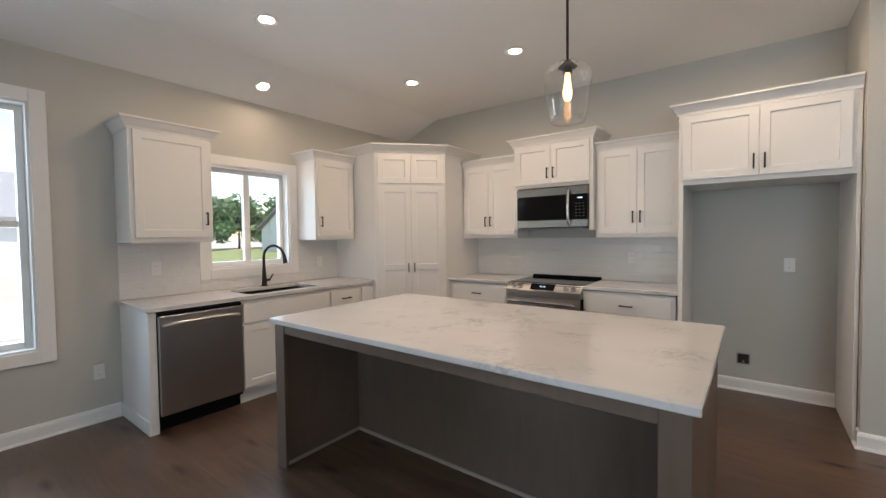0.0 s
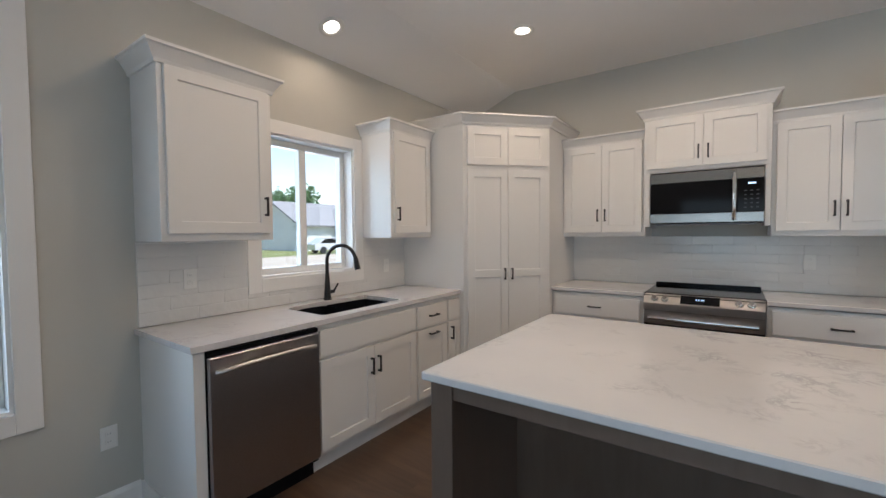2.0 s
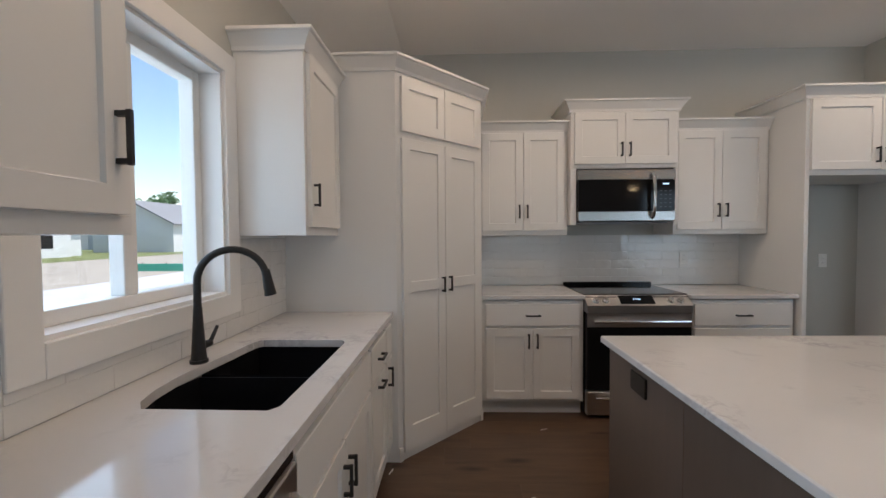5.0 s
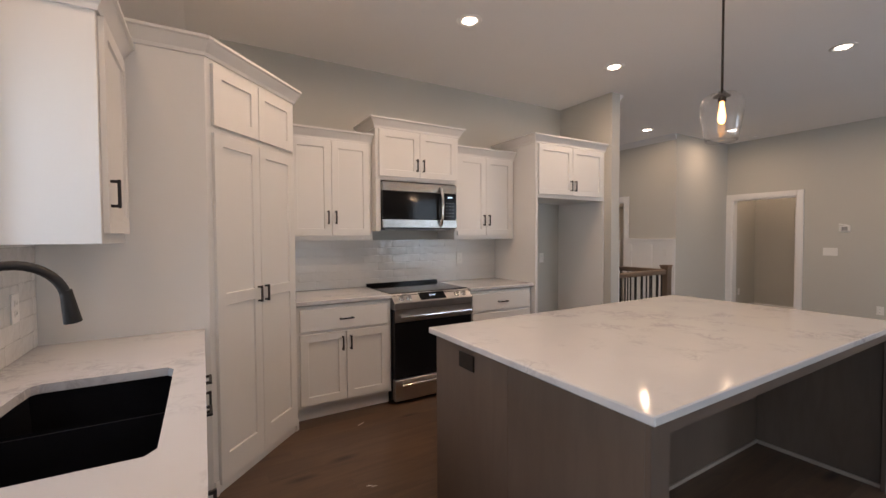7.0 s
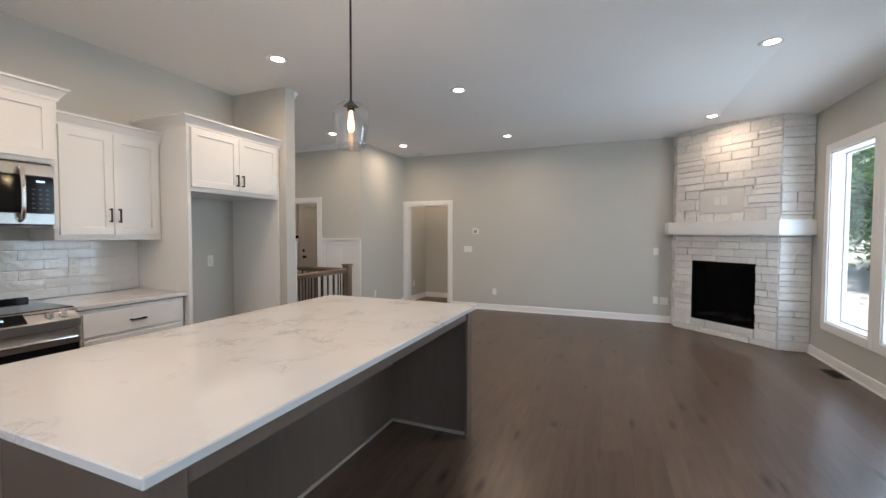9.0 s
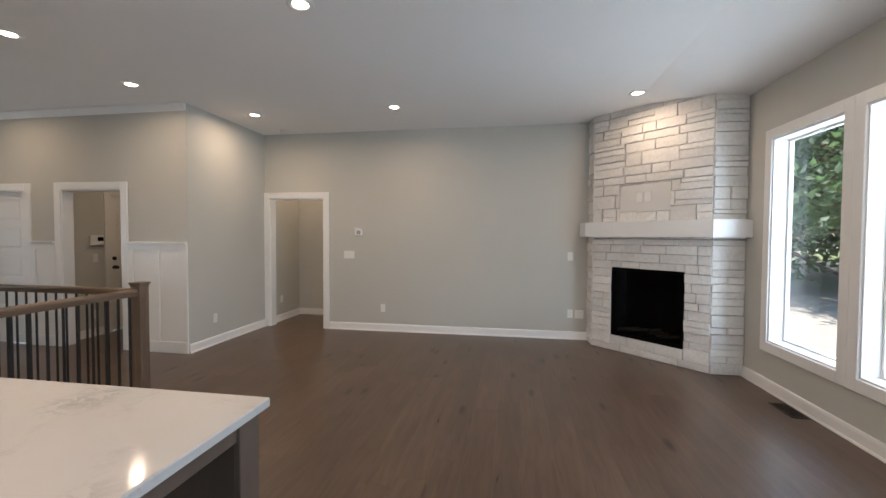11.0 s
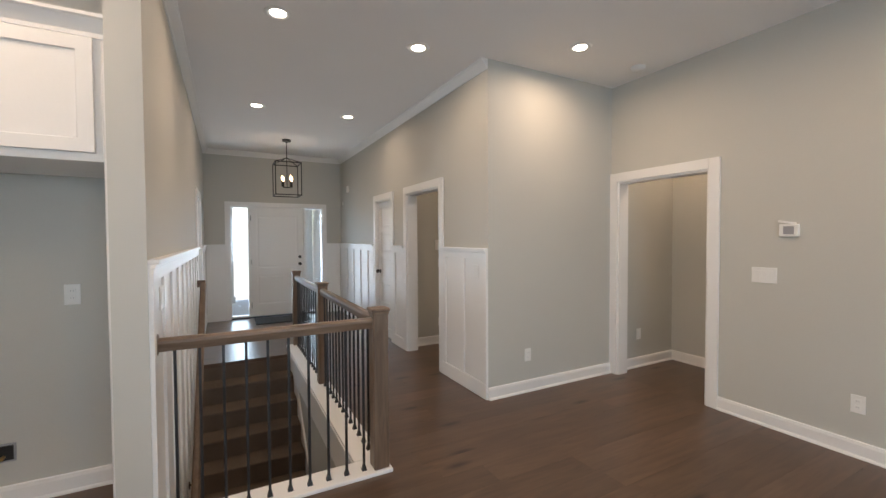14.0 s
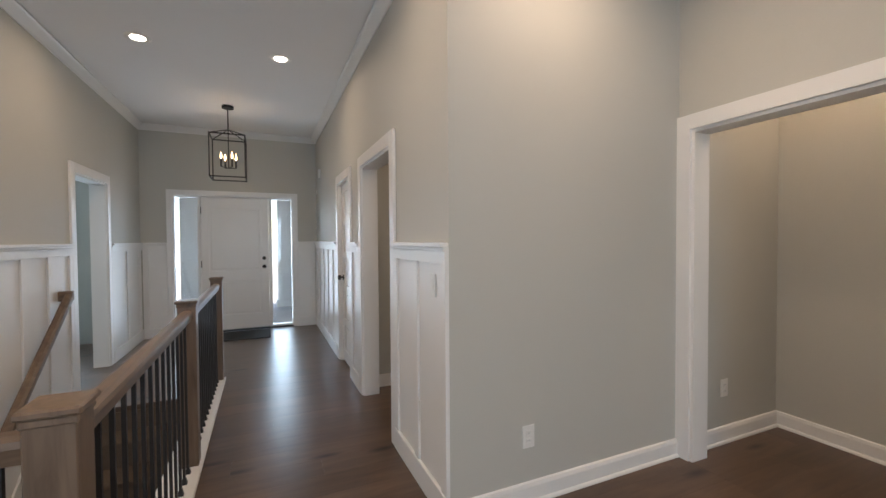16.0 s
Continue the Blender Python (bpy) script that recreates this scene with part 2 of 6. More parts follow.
TILE = material("glazed_white_tile", (0.72, 0.71, 0.69), 0.05, var=0.02, scale=9, bump=0.7, grain_scale=9, object_random=0.0, shift=True)
GROUT = material("pale_grout", (0.80, 0.79, 0.77), 0.5, var=0.05, scale=30)
STONE = material("white_ledger_stone", (0.76, 0.735, 0.70), 0.8, var=0.07, scale=7, grain=0.12, grain_scale=30, bump=0.4, object_random=0.10)
MORTAR = material("grey_mortar", (0.30, 0.285, 0.27), 0.9, var=0.1, scale=30, bump=0.3)
SHOE = material("pale_shoe_mould", (0.34, 0.28, 0.23), 0.5, var=0.08, scale=12)
PLASTIC = material("white_plastic", (0.78, 0.77, 0.74), 0.35, var=0.02)
GREYPLASTIC = material("grey_plastic", (0.3, 0.3, 0.31), 0.5, var=0.05)
KEYPRINT = material("dim_key_print", (0.09, 0.09, 0.095), 0.5, var=0.05)
BRASS = material("brass", (0.55, 0.38, 0.14), 0.35, metal=0.9, var=0.08, scale=30)
PANE = thin_glass("window_pane")
FIREGLASS = thin_glass("fire_glass")
[n for n in FIREGLASS.node_tree.nodes if n.type == "MIX_SHADER"][0].inputs[0].default_value = 0.004
SOOT = material("soot_black", (0.002, 0.002, 0.002), 0.9, var=0.2, scale=20, spec=0.03)
LOGGREY = material("charred_log", (0.012, 0.011, 0.010), 0.9, var=0.4, scale=30, bump=0.4, spec=0.05)
SHADEGLASS = shade_glass("clear_shade_glass")
CANGLOW = glow("warm_lamp_lens", (1.0, 0.84, 0.66), 10)
BULBGLOW = glow("warm_bulb", (1.0, 0.47, 0.14), 3.5)
SMOOTHPANEL = material("pale_smooth_board", (0.66, 0.64, 0.61), 0.6, var=0.03, scale=4, bump=0.02)
PAPER = material("paper_scrap", (0.8, 0.79, 0.77), 0.8, var=0.05, scale=30)
FLAMEGLOW = glow("candle_bulb", (1.0, 0.62, 0.30), 5.0)
DISPLAY = glow("lit_display", (0.55, 0.75, 1.0), 0.8)
LAWN = material("dry_lawn", (0.20, 0.22, 0.09), 0.95, var=0.4, scale=0.35, grain=0.4, grain_scale=12, spec=0.1)
DIRT = material("pale_bare_ground", (0.42, 0.37, 0.30), 0.95, var=0.25, scale=0.6, grain=0.35, grain_scale=14, spec=0.1)
CONCRETE = material("pale_concrete", (0.52, 0.50, 0.47), 0.85, var=0.1, scale=1.2, grain=0.15, grain_scale=40)
BARK = material("bark", (0.10, 0.075, 0.055), 0.9, var=0.3, scale=9, grain=0.4, grain_scale=60, bump=0.6)
LEAF = material("leaf_green", (0.12, 0.21, 0.08), 0.6, var=0.5, scale=1.2, grain=0.3, grain_scale=7)
lt_ = LEAF.node_tree
lp = lt_.nodes["Principled BSDF"]
tl = lt_.nodes.new("ShaderNodeBsdfTranslucent")
lm = lt_.nodes.new("ShaderNodeMixShader")
lm.inputs[0].default_value = 0.5
lt_.links.new(lp.inputs["Base Color"].links[0].from_socket, tl.inputs["Color"])
lt_.links.new(lp.outputs[0], lm.inputs[1])
lt_.links.new(tl.outputs[0], lm.inputs[2])
lt_.links.new(lm.outputs[0], lt_.nodes["Material Output"].inputs[0])
SIDING = material("grey_siding", (0.40, 0.42, 0.44), 0.7, var=0.06, scale=1)
SIDINGTAN = material("white_siding", (0.62, 0.61, 0.58), 0.7, var=0.06, scale=1)
ROOF = material("grey_shingle", (0.24, 0.235, 0.235), 0.9, var=0.2, scale=3, grain=0.3, grain_scale=20)
CARPAINT = material("car_paint", (0.62, 0.63, 0.65), 0.25, metal=0.5, var=0.02)
GREENTARP = material("green_tarp", (0.05, 0.36, 0.24), 0.6, var=0.15, scale=3)
RUBBER = material("rubber", (0.02, 0.02, 0.02), 0.8, var=0.1)
MATFIBRE = material("dark_doormat", (0.03, 0.028, 0.027), 0.95, var=0.3, scale=30, grain=0.5, grain_scale=200, bump=0.5)

# ---- mesh helpers ----


def box(bm, x0, x1, y0, y1, z0, z1, bevel=0.0, turn=None):
    """A box between two corners, added to bm, with an optional small bevel and turn."""
    m = Matrix.LocRotScale(((x0 + x1) / 2, (y0 + y1) / 2, (z0 + z1) / 2), None, (abs(x1 - x0), abs(y1 - y0), abs(z1 - z0)))
    if turn is not None:
        m = turn @ m
    vs = bmesh.ops.create_cube(bm, size=1, matrix=m)["verts"]
    if bevel:
        es = list({e for v in vs for e in v.link_edges})
        bmesh.ops.bevel(bm, geom=es, offset=bevel, segments=1, affect="EDGES")
    return bm


def tube(bm, p0, p1, r0, r1=None, seg=12):
    """A cylinder or cone from p0 to p1."""
    p0, p1 = Vector(p0), Vector(p1)
    d = p1 - p0
    m = Matrix.Translation((p0 + p1) / 2) @ d.to_track_quat("Z", "Y").to_matrix().to_4x4()
    bmesh.ops.create_cone(bm, cap_ends=True, segments=seg, radius1=r0, radius2=r0 if r1 is None else r1, depth=d.length, matrix=m)
    return bm


def sweep(bm, path, profile, closed=False):
    """A moulding: profile points (out, z) carried along a level path of (x, y, z), out to the path's right, mitred."""
    n = len(path)
    pts = [Vector(p) for p in path]
    rings = []
    for i in range(n):
        a = pts[i] - pts[i - 1] if (i or closed) else None
        b = pts[(i + 1) % n] - pts[i] if (i < n - 1 or closed) else None
        na = Vector((a.y, -a.x, 0)).normalized() if a else None
        nb = Vector((b.y, -b.x, 0)).normalized() if b else None
        if na is None:
            o = nb
        elif nb is None:
            o = na
        else:
            o = (na + nb) / (1 + na.dot(nb))
        rings.append([bm.verts.new(pts[i] + o * u + Vector((0, 0, z))) for u, z in profile])
    k = len(profile)
    for i in range(n if closed else n - 1):
        p, q = rings[i], rings[(i + 1) % n]
        for j in range(k):
            bm.faces.new((p[j], p[(j + 1) % k], q[(j + 1) % k], q[j]))
    if not closed:
        bm.faces.new(rings[0])
        bm.faces.new(rings[-1][::-1])
    bmesh.ops.recalc_face_normals(bm, faces=bm.faces)
    return bm


def mesh_of(name, bm, mat, smooth=False):
    me = bpy.data.meshes.new(name)
    bmesh.ops.recalc_face_normals(bm, faces=bm.faces)
    bm.to_mesh(me)
    bm.free()
    me.materials.append(mat)
    if smooth:
        me.shade_smooth()
    return me


def part(name, bm, mat, parent, label="", smooth=False):
    ob = new(name, mesh_of(name, bm, mat, smooth))
    ob.parent = parent
    if label:
        ob["label"] = label
    return ob


def thing(name, m, label, category, group="", kind=""):
    ob = new(name)
    ob.empty_display_size = 0.1
    ob.matrix_world = m
    return tagged(ob, label, category, group, kind)


def solid(name, bm, mat, label, category, kind="", group="", smooth=False):
    return tagged(new(name, mesh_of(name, bm, mat, smooth)), label, category, group, kind)


B = bmesh.new

# ---- the plan ----
XW, XE, YS, YN, YF = -4.13, 4.46, -1.51, 4.71, 9.755
HL, HR, YC, H = 0.573, 2.905, 4.65, 2.968
CW, CS = -3.56, -0.53
SW_, SS_ = 0.39, 0.112


def wall(name, axis, face, thick, a0, a1, z0, z1, holes=(), label="greige painted drywall", mat=None):
    """A wall whose inner face lies at x or y = face, thick outwards, with holes (a0, a1, z0, z1) through it."""
    bm = B()
    lo, hi = min(face, face + thick), max(face, face + thick)

    def slab(p, q, r, s):
        if q - p > 1e-4 and s - r > 1e-4:
            if axis == "x":
                box(bm, lo, hi, p, q, r, s)
            else:
                box(bm, p, q, lo, hi, r, s)

    at = a0
    for h0, h1, k0, k1 in sorted(holes):
        slab(at, h0, z0, z1)
        slab(h0, h1, z0, k0)
        slab(h0, h1, k1, z1)
        at = h1
    slab(at, a1, z0, z1)
    bmesh.ops.remove_doubles(bm, verts=bm.verts, dist=0.0005)
    return solid(name, bm, mat or PAINT, label, "wall", "structure")


WIN_W = (-0.065, 0.835, 0.627, 2.36)
WIN_K = (1.99, 2.815, 1.11, 2.09)
WIN_S1 = (2.0, 2.832, 0.452, 2.33)
WIN_S2 = (0.985, 1.818, 0.452, 2.33)
WIN_S3 = (-2.5, -0.7, 0.02, 2.08)
wall("wall_west", "x", XW, -0.16, YS - 0.16, YN + 0.14, -0.3, 3.1, [WIN_W, WIN_K])
wall("wall_south", "y", YS, -0.16, XW, XE + 0.14, -0.3, 3.1, [WIN_S1, WIN_S2, WIN_S3])
wall("wall_north", "y", YN, 0.14, XW, HL - 0.136, -0.3, 3.1)
wall("wall_hall_west", "x", HL, -0.135, 3.95, YF, -3.0, 3.1, [(7.60, 8.43, -0.02, 1.975)])
wall("wall_front", "y", YF, 0.16, -1.8, 4.6, -0.3, 3.1, [(-1.4, -0.2, 0.8, 2.1), (0.945, 2.56, -0.02, 2.02)])
wall("wall_hall_east", "x", HR, 0.13, YC + 0.13, YF, -0.3, 3.1, [(5.55, 6.435, -0.02, 1.975), (6.975, 7.62, -0.02, 1.975)])
wall("wall_corner", "y", YC, 0.13, HR, XE, -0.3, 3.1)
wall("wall_east", "x", XE, 0.13, YS, 4.77, -0.3, 3.1, [(3.668, 4.565, -0.02, 1.99)])
# rooms seen through the openings
wall("wall_alcove_north", "y", 4.635, 0.1, XE + 0.13, 5.575, -0.3, 3.1)
wall("wall_alcove_east", "x", 5.475, 0.1, 2.4, 4.635, -0.3, 3.1)
wall("wall_alcove_south", "y", 2.5, -0.1, XE + 0.13, 5.575, -0.3, 3.1)
wall("wall_mudroom_north", "y", 6.60, 0.1, HR + 0.13, 4.8, -0.3, 3.1, [(3.675, 4.455, -0.02, 1.99)])
wall("wall_mudroom_east", "x", 4.7, 0.1, 4.90, 6.60, -0.3, 3.1)
wall("wall_mudroom_south", "y", 4.90, -0.1, HR + 0.13, 4.8, -0.3, 3.1)
wall("wall_office_west", "x", -1.8, -0.1, 6.3, YF, -0.3, 3.1)
wall("wall_office_south", "y", 6.4, -0.1, -1.8, HL - 0.14, -0.3, 3.1)

bm = B()


def ceil_panel(pts):
    lower = [bm.verts.new((x, y, H - max(0, (CW - x) * SW_, (CS - y) * SS_))) for x, y in pts]
    upper = [bm.verts.new((v.co.x, v.co.y, 3.08)) for v in lower]
    bm.faces.new(lower)
    bm.faces.new(upper[::-1])
    for i in range(len(pts)):
        j = (i + 1) % len(pts)
        bm.faces.new((lower[i], upper[i], upper[j], lower[j]))


hx, y0c = CW - (CS - YS + 0.05) * SS_ / SW_, YS - 0.05
ceil_panel([(CW, CS), (XE + 0.05, CS), (XE + 0.05, YN + 0.03), (CW, YN + 0.03)])
ceil_panel([(CW, CS), (hx, y0c), (XE + 0.05, y0c), (XE + 0.05, CS)])
ceil_panel([(CW, CS), (CW, YN + 0.03), (XW - 0.05, YN + 0.03), (XW - 0.05, y0c), (hx, y0c)])
ceil_panel([(-1.85, YN + 0.03), (5.75, YN + 0.03), (5.75, YF + 0.05), (-1.85, YF + 0.05)])
ceil_panel([(XE + 0.05, 2.4), (5.75, 2.4), (5.75, YN + 0.03), (XE + 0.05, YN + 0.03)])
solid("ceiling", bm, CEILING, "smooth white ceiling sloping down to the outer walls", "ceiling", "structure")

# subfloor with the stairwell's hole
SX1, SY0, SY1 = 1.596, 4.165, 7.03
bm = B()
box(bm, XW - 0.1, HL, YS - 0.1, YN + 0.1, -0.3, -0.016)
box(bm, -1.9, HL, YN + 0.1, YF + 0.1, -0.3, -0.016)
box(bm, HL, XE + 0.1, YS - 0.1, SY0, -0.3, -0.016)
box(bm, XE + 0.1, 5.8, 2.4, SY0, -0.3, -0.016)
box(bm, SX1, 5.8, SY0, YF + 0.1, -0.3, -0.016)
box(bm, HL, SX1, SY1, YF + 0.1, -0.3, -0.016)
floor = solid("floor", bm, PLANK, "dark brown hardwood plank floor with satin sheen", "floor", "structure")

# ---- trim ----
BASE = [(0, 0), (0.027, 0), (0.0265, 0.008), (0.023, 0.015), (0.016, 0.019), (0.016, 0.085), (0.011, 0.104), (0.0, 0.108)]


def baseboard(*path):
    return solid("baseboard", sweep(B(), [(x, y, 0) for x, y in path], BASE), TRIM, "white painted wooden baseboard", "baseboard", "structure")


# each path keeps the room on its right
baseboard((XW, YS), (XW, 1.288))
baseboard((-2.6, YS), (XW, YS))
baseboard((3.225, YS), (-0.6, YS))
baseboard((XE, 3.578), (XE, -0.18))
baseboard((HR, YC), (XE - 0.02, YC))
baseboard((HL - 0.135, 4.03), (HL - 0.135, 3.95), (HL, 3.95))
baseboard((-0.568, YN), (0.408, YN))
baseboard((XE + 0.14, 4.635), (5.475, 4.635), (5.475, 2.5))
baseboard((HR + 0.14, 6.60), (3.585, 6.60))


def casing(name, m, w, h, depth, label, cw=0.088, sill=False):
    """Flat casing round an opening of w by h; local x runs along the wall, y into it, origin at the opening's lower left."""
    o = thing(name, m, label, "door frame", kind="structure")
    b = B()
    box(b, -cw, 0, -0.02, 0, 0, h + cw, 0.002)
    part("casing_side", b, TRIM, o)
    b = B()
    box(b, w, w + cw, -0.02, 0, 0, h + cw, 0.002)
    part("casing_side", b, TRIM, o)
    b = B()
    box(b, 0, w, -0.022, 0, h, h + cw, 0.002)
    part("casing_head", b, TRIM, o)
    b = B()
    box(b, 0, 0.018, -0.004, depth, 0, h)
    box(b, w - 0.018, w, -0.004, depth, 0, h)
    box(b, 0.018, w - 0.018, -0.004, depth, h - 0.018, h)
    part("jamb", b, TRIM, o)
    return o


FACE_S, FACE_E, FACE_W, FACE_N = 0, 90, -90, 180
casing("door_frame_east", pose(XE, 4.565, 0, 0, 0, FACE_W), 0.897, 1.99, 0.13, "white painted casing round an open doorway")
casing("door_frame_mudroom", pose(HR, 6.435, 0, 0, 0, FACE_W), 0.885, 1.975, 0.13, "white painted casing round an open doorway in the hall")
casing("door_frame_closet", pose(HR, 7.62, 0, 0, 0, FACE_W), 0.645, 1.975, 0.13, "white painted casing round the closet door")
casing("door_frame_office", pose(HL, 7.60, 0, 0, 0, FACE_E), 0.83, 1.975, 0.135, "white painted casing round an open doorway beside the stairs")
casing("door_frame_front", pose(0.945, YF, 0, 0, 0, FACE_S), 1.615, 2.02, 0.16, "white painted casing round the front door and sidelights", cw=0.062)

# ---- windows ----


def window(name, m, w, h, label, style, depth=0.16, cw=0.09, apron=True):
    """A vinyl window in an opening of w by h; local x along the wall, y outwards, origin at the lower left."""
    o = thing(name, m, label, "window", kind="structure")
    for x0, x1, z0, z1, nm in ((-cw, 0, -cw, h + cw, "casing_side"), (w, w + cw, -cw, h + cw, "casing_side"), (0, w, h, h + cw, "casing_head"), (0, w, -cw, 0, "casing_sill")):
        b = B()
        box(b, x0, x1, -0.02 if "side" in nm else -0.022, 0, z0, z1, 0.002)
        part(nm, b, TRIM, o)
    b = B()
    box(b, 0, 0.015, -0.003, depth * 0.74, 0, h)
    box(b, w - 0.015, w, -0.003, depth * 0.74, 0, h)
    box(b, 0.015, w - 0.015, -0.003, depth * 0.74, h - 0.015, h)
    box(b, 0.015, w - 0.015, -0.003, depth * 0.74, 0, 0.015)
    part("jamb", b, TRIM, o)
    fixed = style == "fixed"
    f0, f1 = depth * (0.72 if fixed else 0.55), depth * 0.95
    fr = B()
    t = 0.018 if fixed else 0.045
    box(fr, 0.015, 0.015 + t, f0, f1, 0.015, h - 0.015, 0.003)
    box(fr, w - 0.015 - t, w - 0.015, f0, f1, 0.015, h - 0.015, 0.003)
    box(fr, 0.015 + t, w - 0.015 - t, f0, f1, 0.015, 0.015 + t, 0.003)
    box(fr, 0.015 + t, w - 0.015 - t, f0, f1, h - 0.015 - t, h - 0.015, 0.003)
    frame_ob = part("window_frame", fr, PLASTIC, o)
    a, bb = 0.015 + t, w - 0.015 - t
    panes = []
    if style == "slider":
        mid = (a + bb) / 2
        b = B()
        box(b, mid - 0.03, mid + 0.03, f0 + 0.005, f1 - 0.005, a, h - a, 0.003)
        part("meeting_stile", b, PLASTIC, o)
        panes = [(a, mid - 0.03, a, h - a), (mid + 0.03, bb, a, h - a)]
    elif style == "hung":
        mid = h * 0.515
        b = B()
        box(b, a, bb, f0 + 0.005, f1 - 0.005, mid - 0.025, mid + 0.025, 0.003)
        part("meeting_rail", b, PLASTIC, o)
        panes = [(a, bb, a, mid - 0.025), (a, bb, mid + 0.025, h - a)]
    else:
        panes = [(a, bb, a, h - a)]
    for x0, x1, z0, z1 in panes:
        b = B()
        box(b, x0, x1, f0 + 0.02, f0 + 0.026, z0, z1)
        p = part("pane", b, PANE, o)
        p.visible_shadow = False
    return o


window("window_1", pose(XW, WIN_W[0], WIN_W[2], 0, 0, 90), 0.90, WIN_W[3] - WIN_W[2], "tall white vinyl hung window with flat casing", "hung")
window("window_2", pose(XW, WIN_K[0], WIN_K[2], 0, 0, 90), WIN_K[1] - WIN_K[0], WIN_K[3] - WIN_K[2], "white vinyl sliding window above the sink", "slider")
for k, wd in enumerate((WIN_S1, WIN_S2)):
    window("window_%d" % (k + 3), pose(wd[1], YS, wd[2], 0, 0, 180), wd[1] - wd[0], wd[3] - wd[2], "tall white fixed picture window with flat casing", "fixed")
window("window_5", pose(WIN_S3[1], YS, WIN_S3[2], 0, 0, 180), WIN_S3[1] - WIN_S3[0], WIN_S3[3] - WIN_S3[2], "white sliding patio door", "slider")
window("window_6", pose(-1.4, YF, 0.8, 0, 0, 0), 1.2, 1.3, "white window in the room beside the hall", "slider")

# ---- kitchen cabinets ----


def shaker(w, h, fw=0.058, t=0.02, mid=None, foot=None):
    """A shaker front of w by h in one piece, its face at y = -t, with recessed panels; mid: height of a middle rail, foot: of a taller bottom rail."""
    b = B()
    c, rec, ease = 0.0035, 0.010, 0.0015
    low = foot or fw
    spans = [(low, h - fw)] if not mid else [(low, mid - fw / 2), (mid + fw / 2, h - fw)]
    xs = [ease, fw, w - fw, w - ease]
    zs = [ease] + [z for p in spans for z in p] + [h - ease]
    v = {}

    def vert(x, y, z):
        k = (round(x, 5), round(y, 5), round(z, 5))
        if k not in v:
            v[k] = b.verts.new(k)
        return v[k]

    def quad(*p):
        b.faces.new([vert(*q) for q in p])

    for i in range(3):
        for j in range(len(zs) - 1):
            x0, x1, z0, z1 = xs[i], xs[i + 1], zs[j], zs[j + 1]
            if i == 1 and j % 2 == 1:
                o = [(x0, -t, z0), (x1, -t, z0), (x1, -t, z1), (x0, -t, z1)]
                n = [(x0 + c, -t + rec, z0 + c), (x1 - c, -t + rec, z0 + c), (x1 - c, -t + rec, z1 - c), (x0 + c, -t + rec, z1 - c)]
                for k in range(4):
                    quad(o[k], o[(k + 1) % 4], n[(k + 1) % 4], n[k])
                quad(*n)
            else:
                quad((x0, -t, z0), (x1, -t, z0), (x1, -t, z1), (x0, -t, z1))
    ring = [(x, ease) for x in xs] + [(w - ease, z) for z in zs[1:]] + [(x, h - ease) for x in xs[2::-1]] + [(ease, z) for z in zs[-2:0:-1]]
    out = [(0 if x == ease else w if x == w - ease else x, 0 if z == ease else h if z == h - ease else z) for x, z in ring]
    m = len(ring)
    for k in range(m):
        (a0, a1), (c0, c1) = ring[k], ring[(k + 1) % m]
        (e0, e1), (g0, g1) = out[k], out[(k + 1) % m]
        quad((a0, -t, a1), (c0, -t, c1), (g0, -t + ease, g1), (e0, -t + ease, e1))
        quad((e0, -t + ease, e1), (g0, -t + ease, g1), (g0, 0, g1), (e0, 0, e1))
    b.faces.new([vert(x, 0, z) for x, z in out])
    return b


def slab_front(w, h, t=0.02):
    b = B()
    box(b, 0, w, -t, 0, 0, h, 0.003)
    return b


def pull(parent, x, z, length=0.11, upright=True, y=-0.02):
    """A square black bar pull."""
    b = B()
    r = 0.0055
    L = length / 2
    if upright:
        box(b, x - r, x + r, y - 0.032, y - 0.021, z - L, z + L, 0.0015)
        for s in (-1, 1):
            box(b, x - r, x + r, y - 0.023, y + 0.001, z + s * (L - 0.008) - r, z + s * (L - 0.008) + r)
    else:
        box(b, x - L, x + L, y - 0.032, y - 0.021, z - r, z + r, 0.0015)
        for s in (-1, 1):
            box(b, x + s * (L - 0.008) - r, x + s * (L - 0.008) + r, y - 0.023, y + 0.001, z - r, z + r)
    return part("handle", b, BLACK, parent, "matte black bar pull")


def front(cab, kind, x, z, w, h, mat, handle=None, mid=None, upright=True):
    d = part(kind, shaker(w, h, mid=mid) if kind == "door" else slab_front(w, h), mat, cab)
    d.location = (x, -0.001, z)
    if handle:
        pull(d, handle[0], handle[1], upright=upright)
    return d


CROWN = [(0, 0), (0.010, 0), (0.014, 0.018), (0.046, 0.068), (0.058, 0.074), (0.058, 0.088), (0, 0.088)]


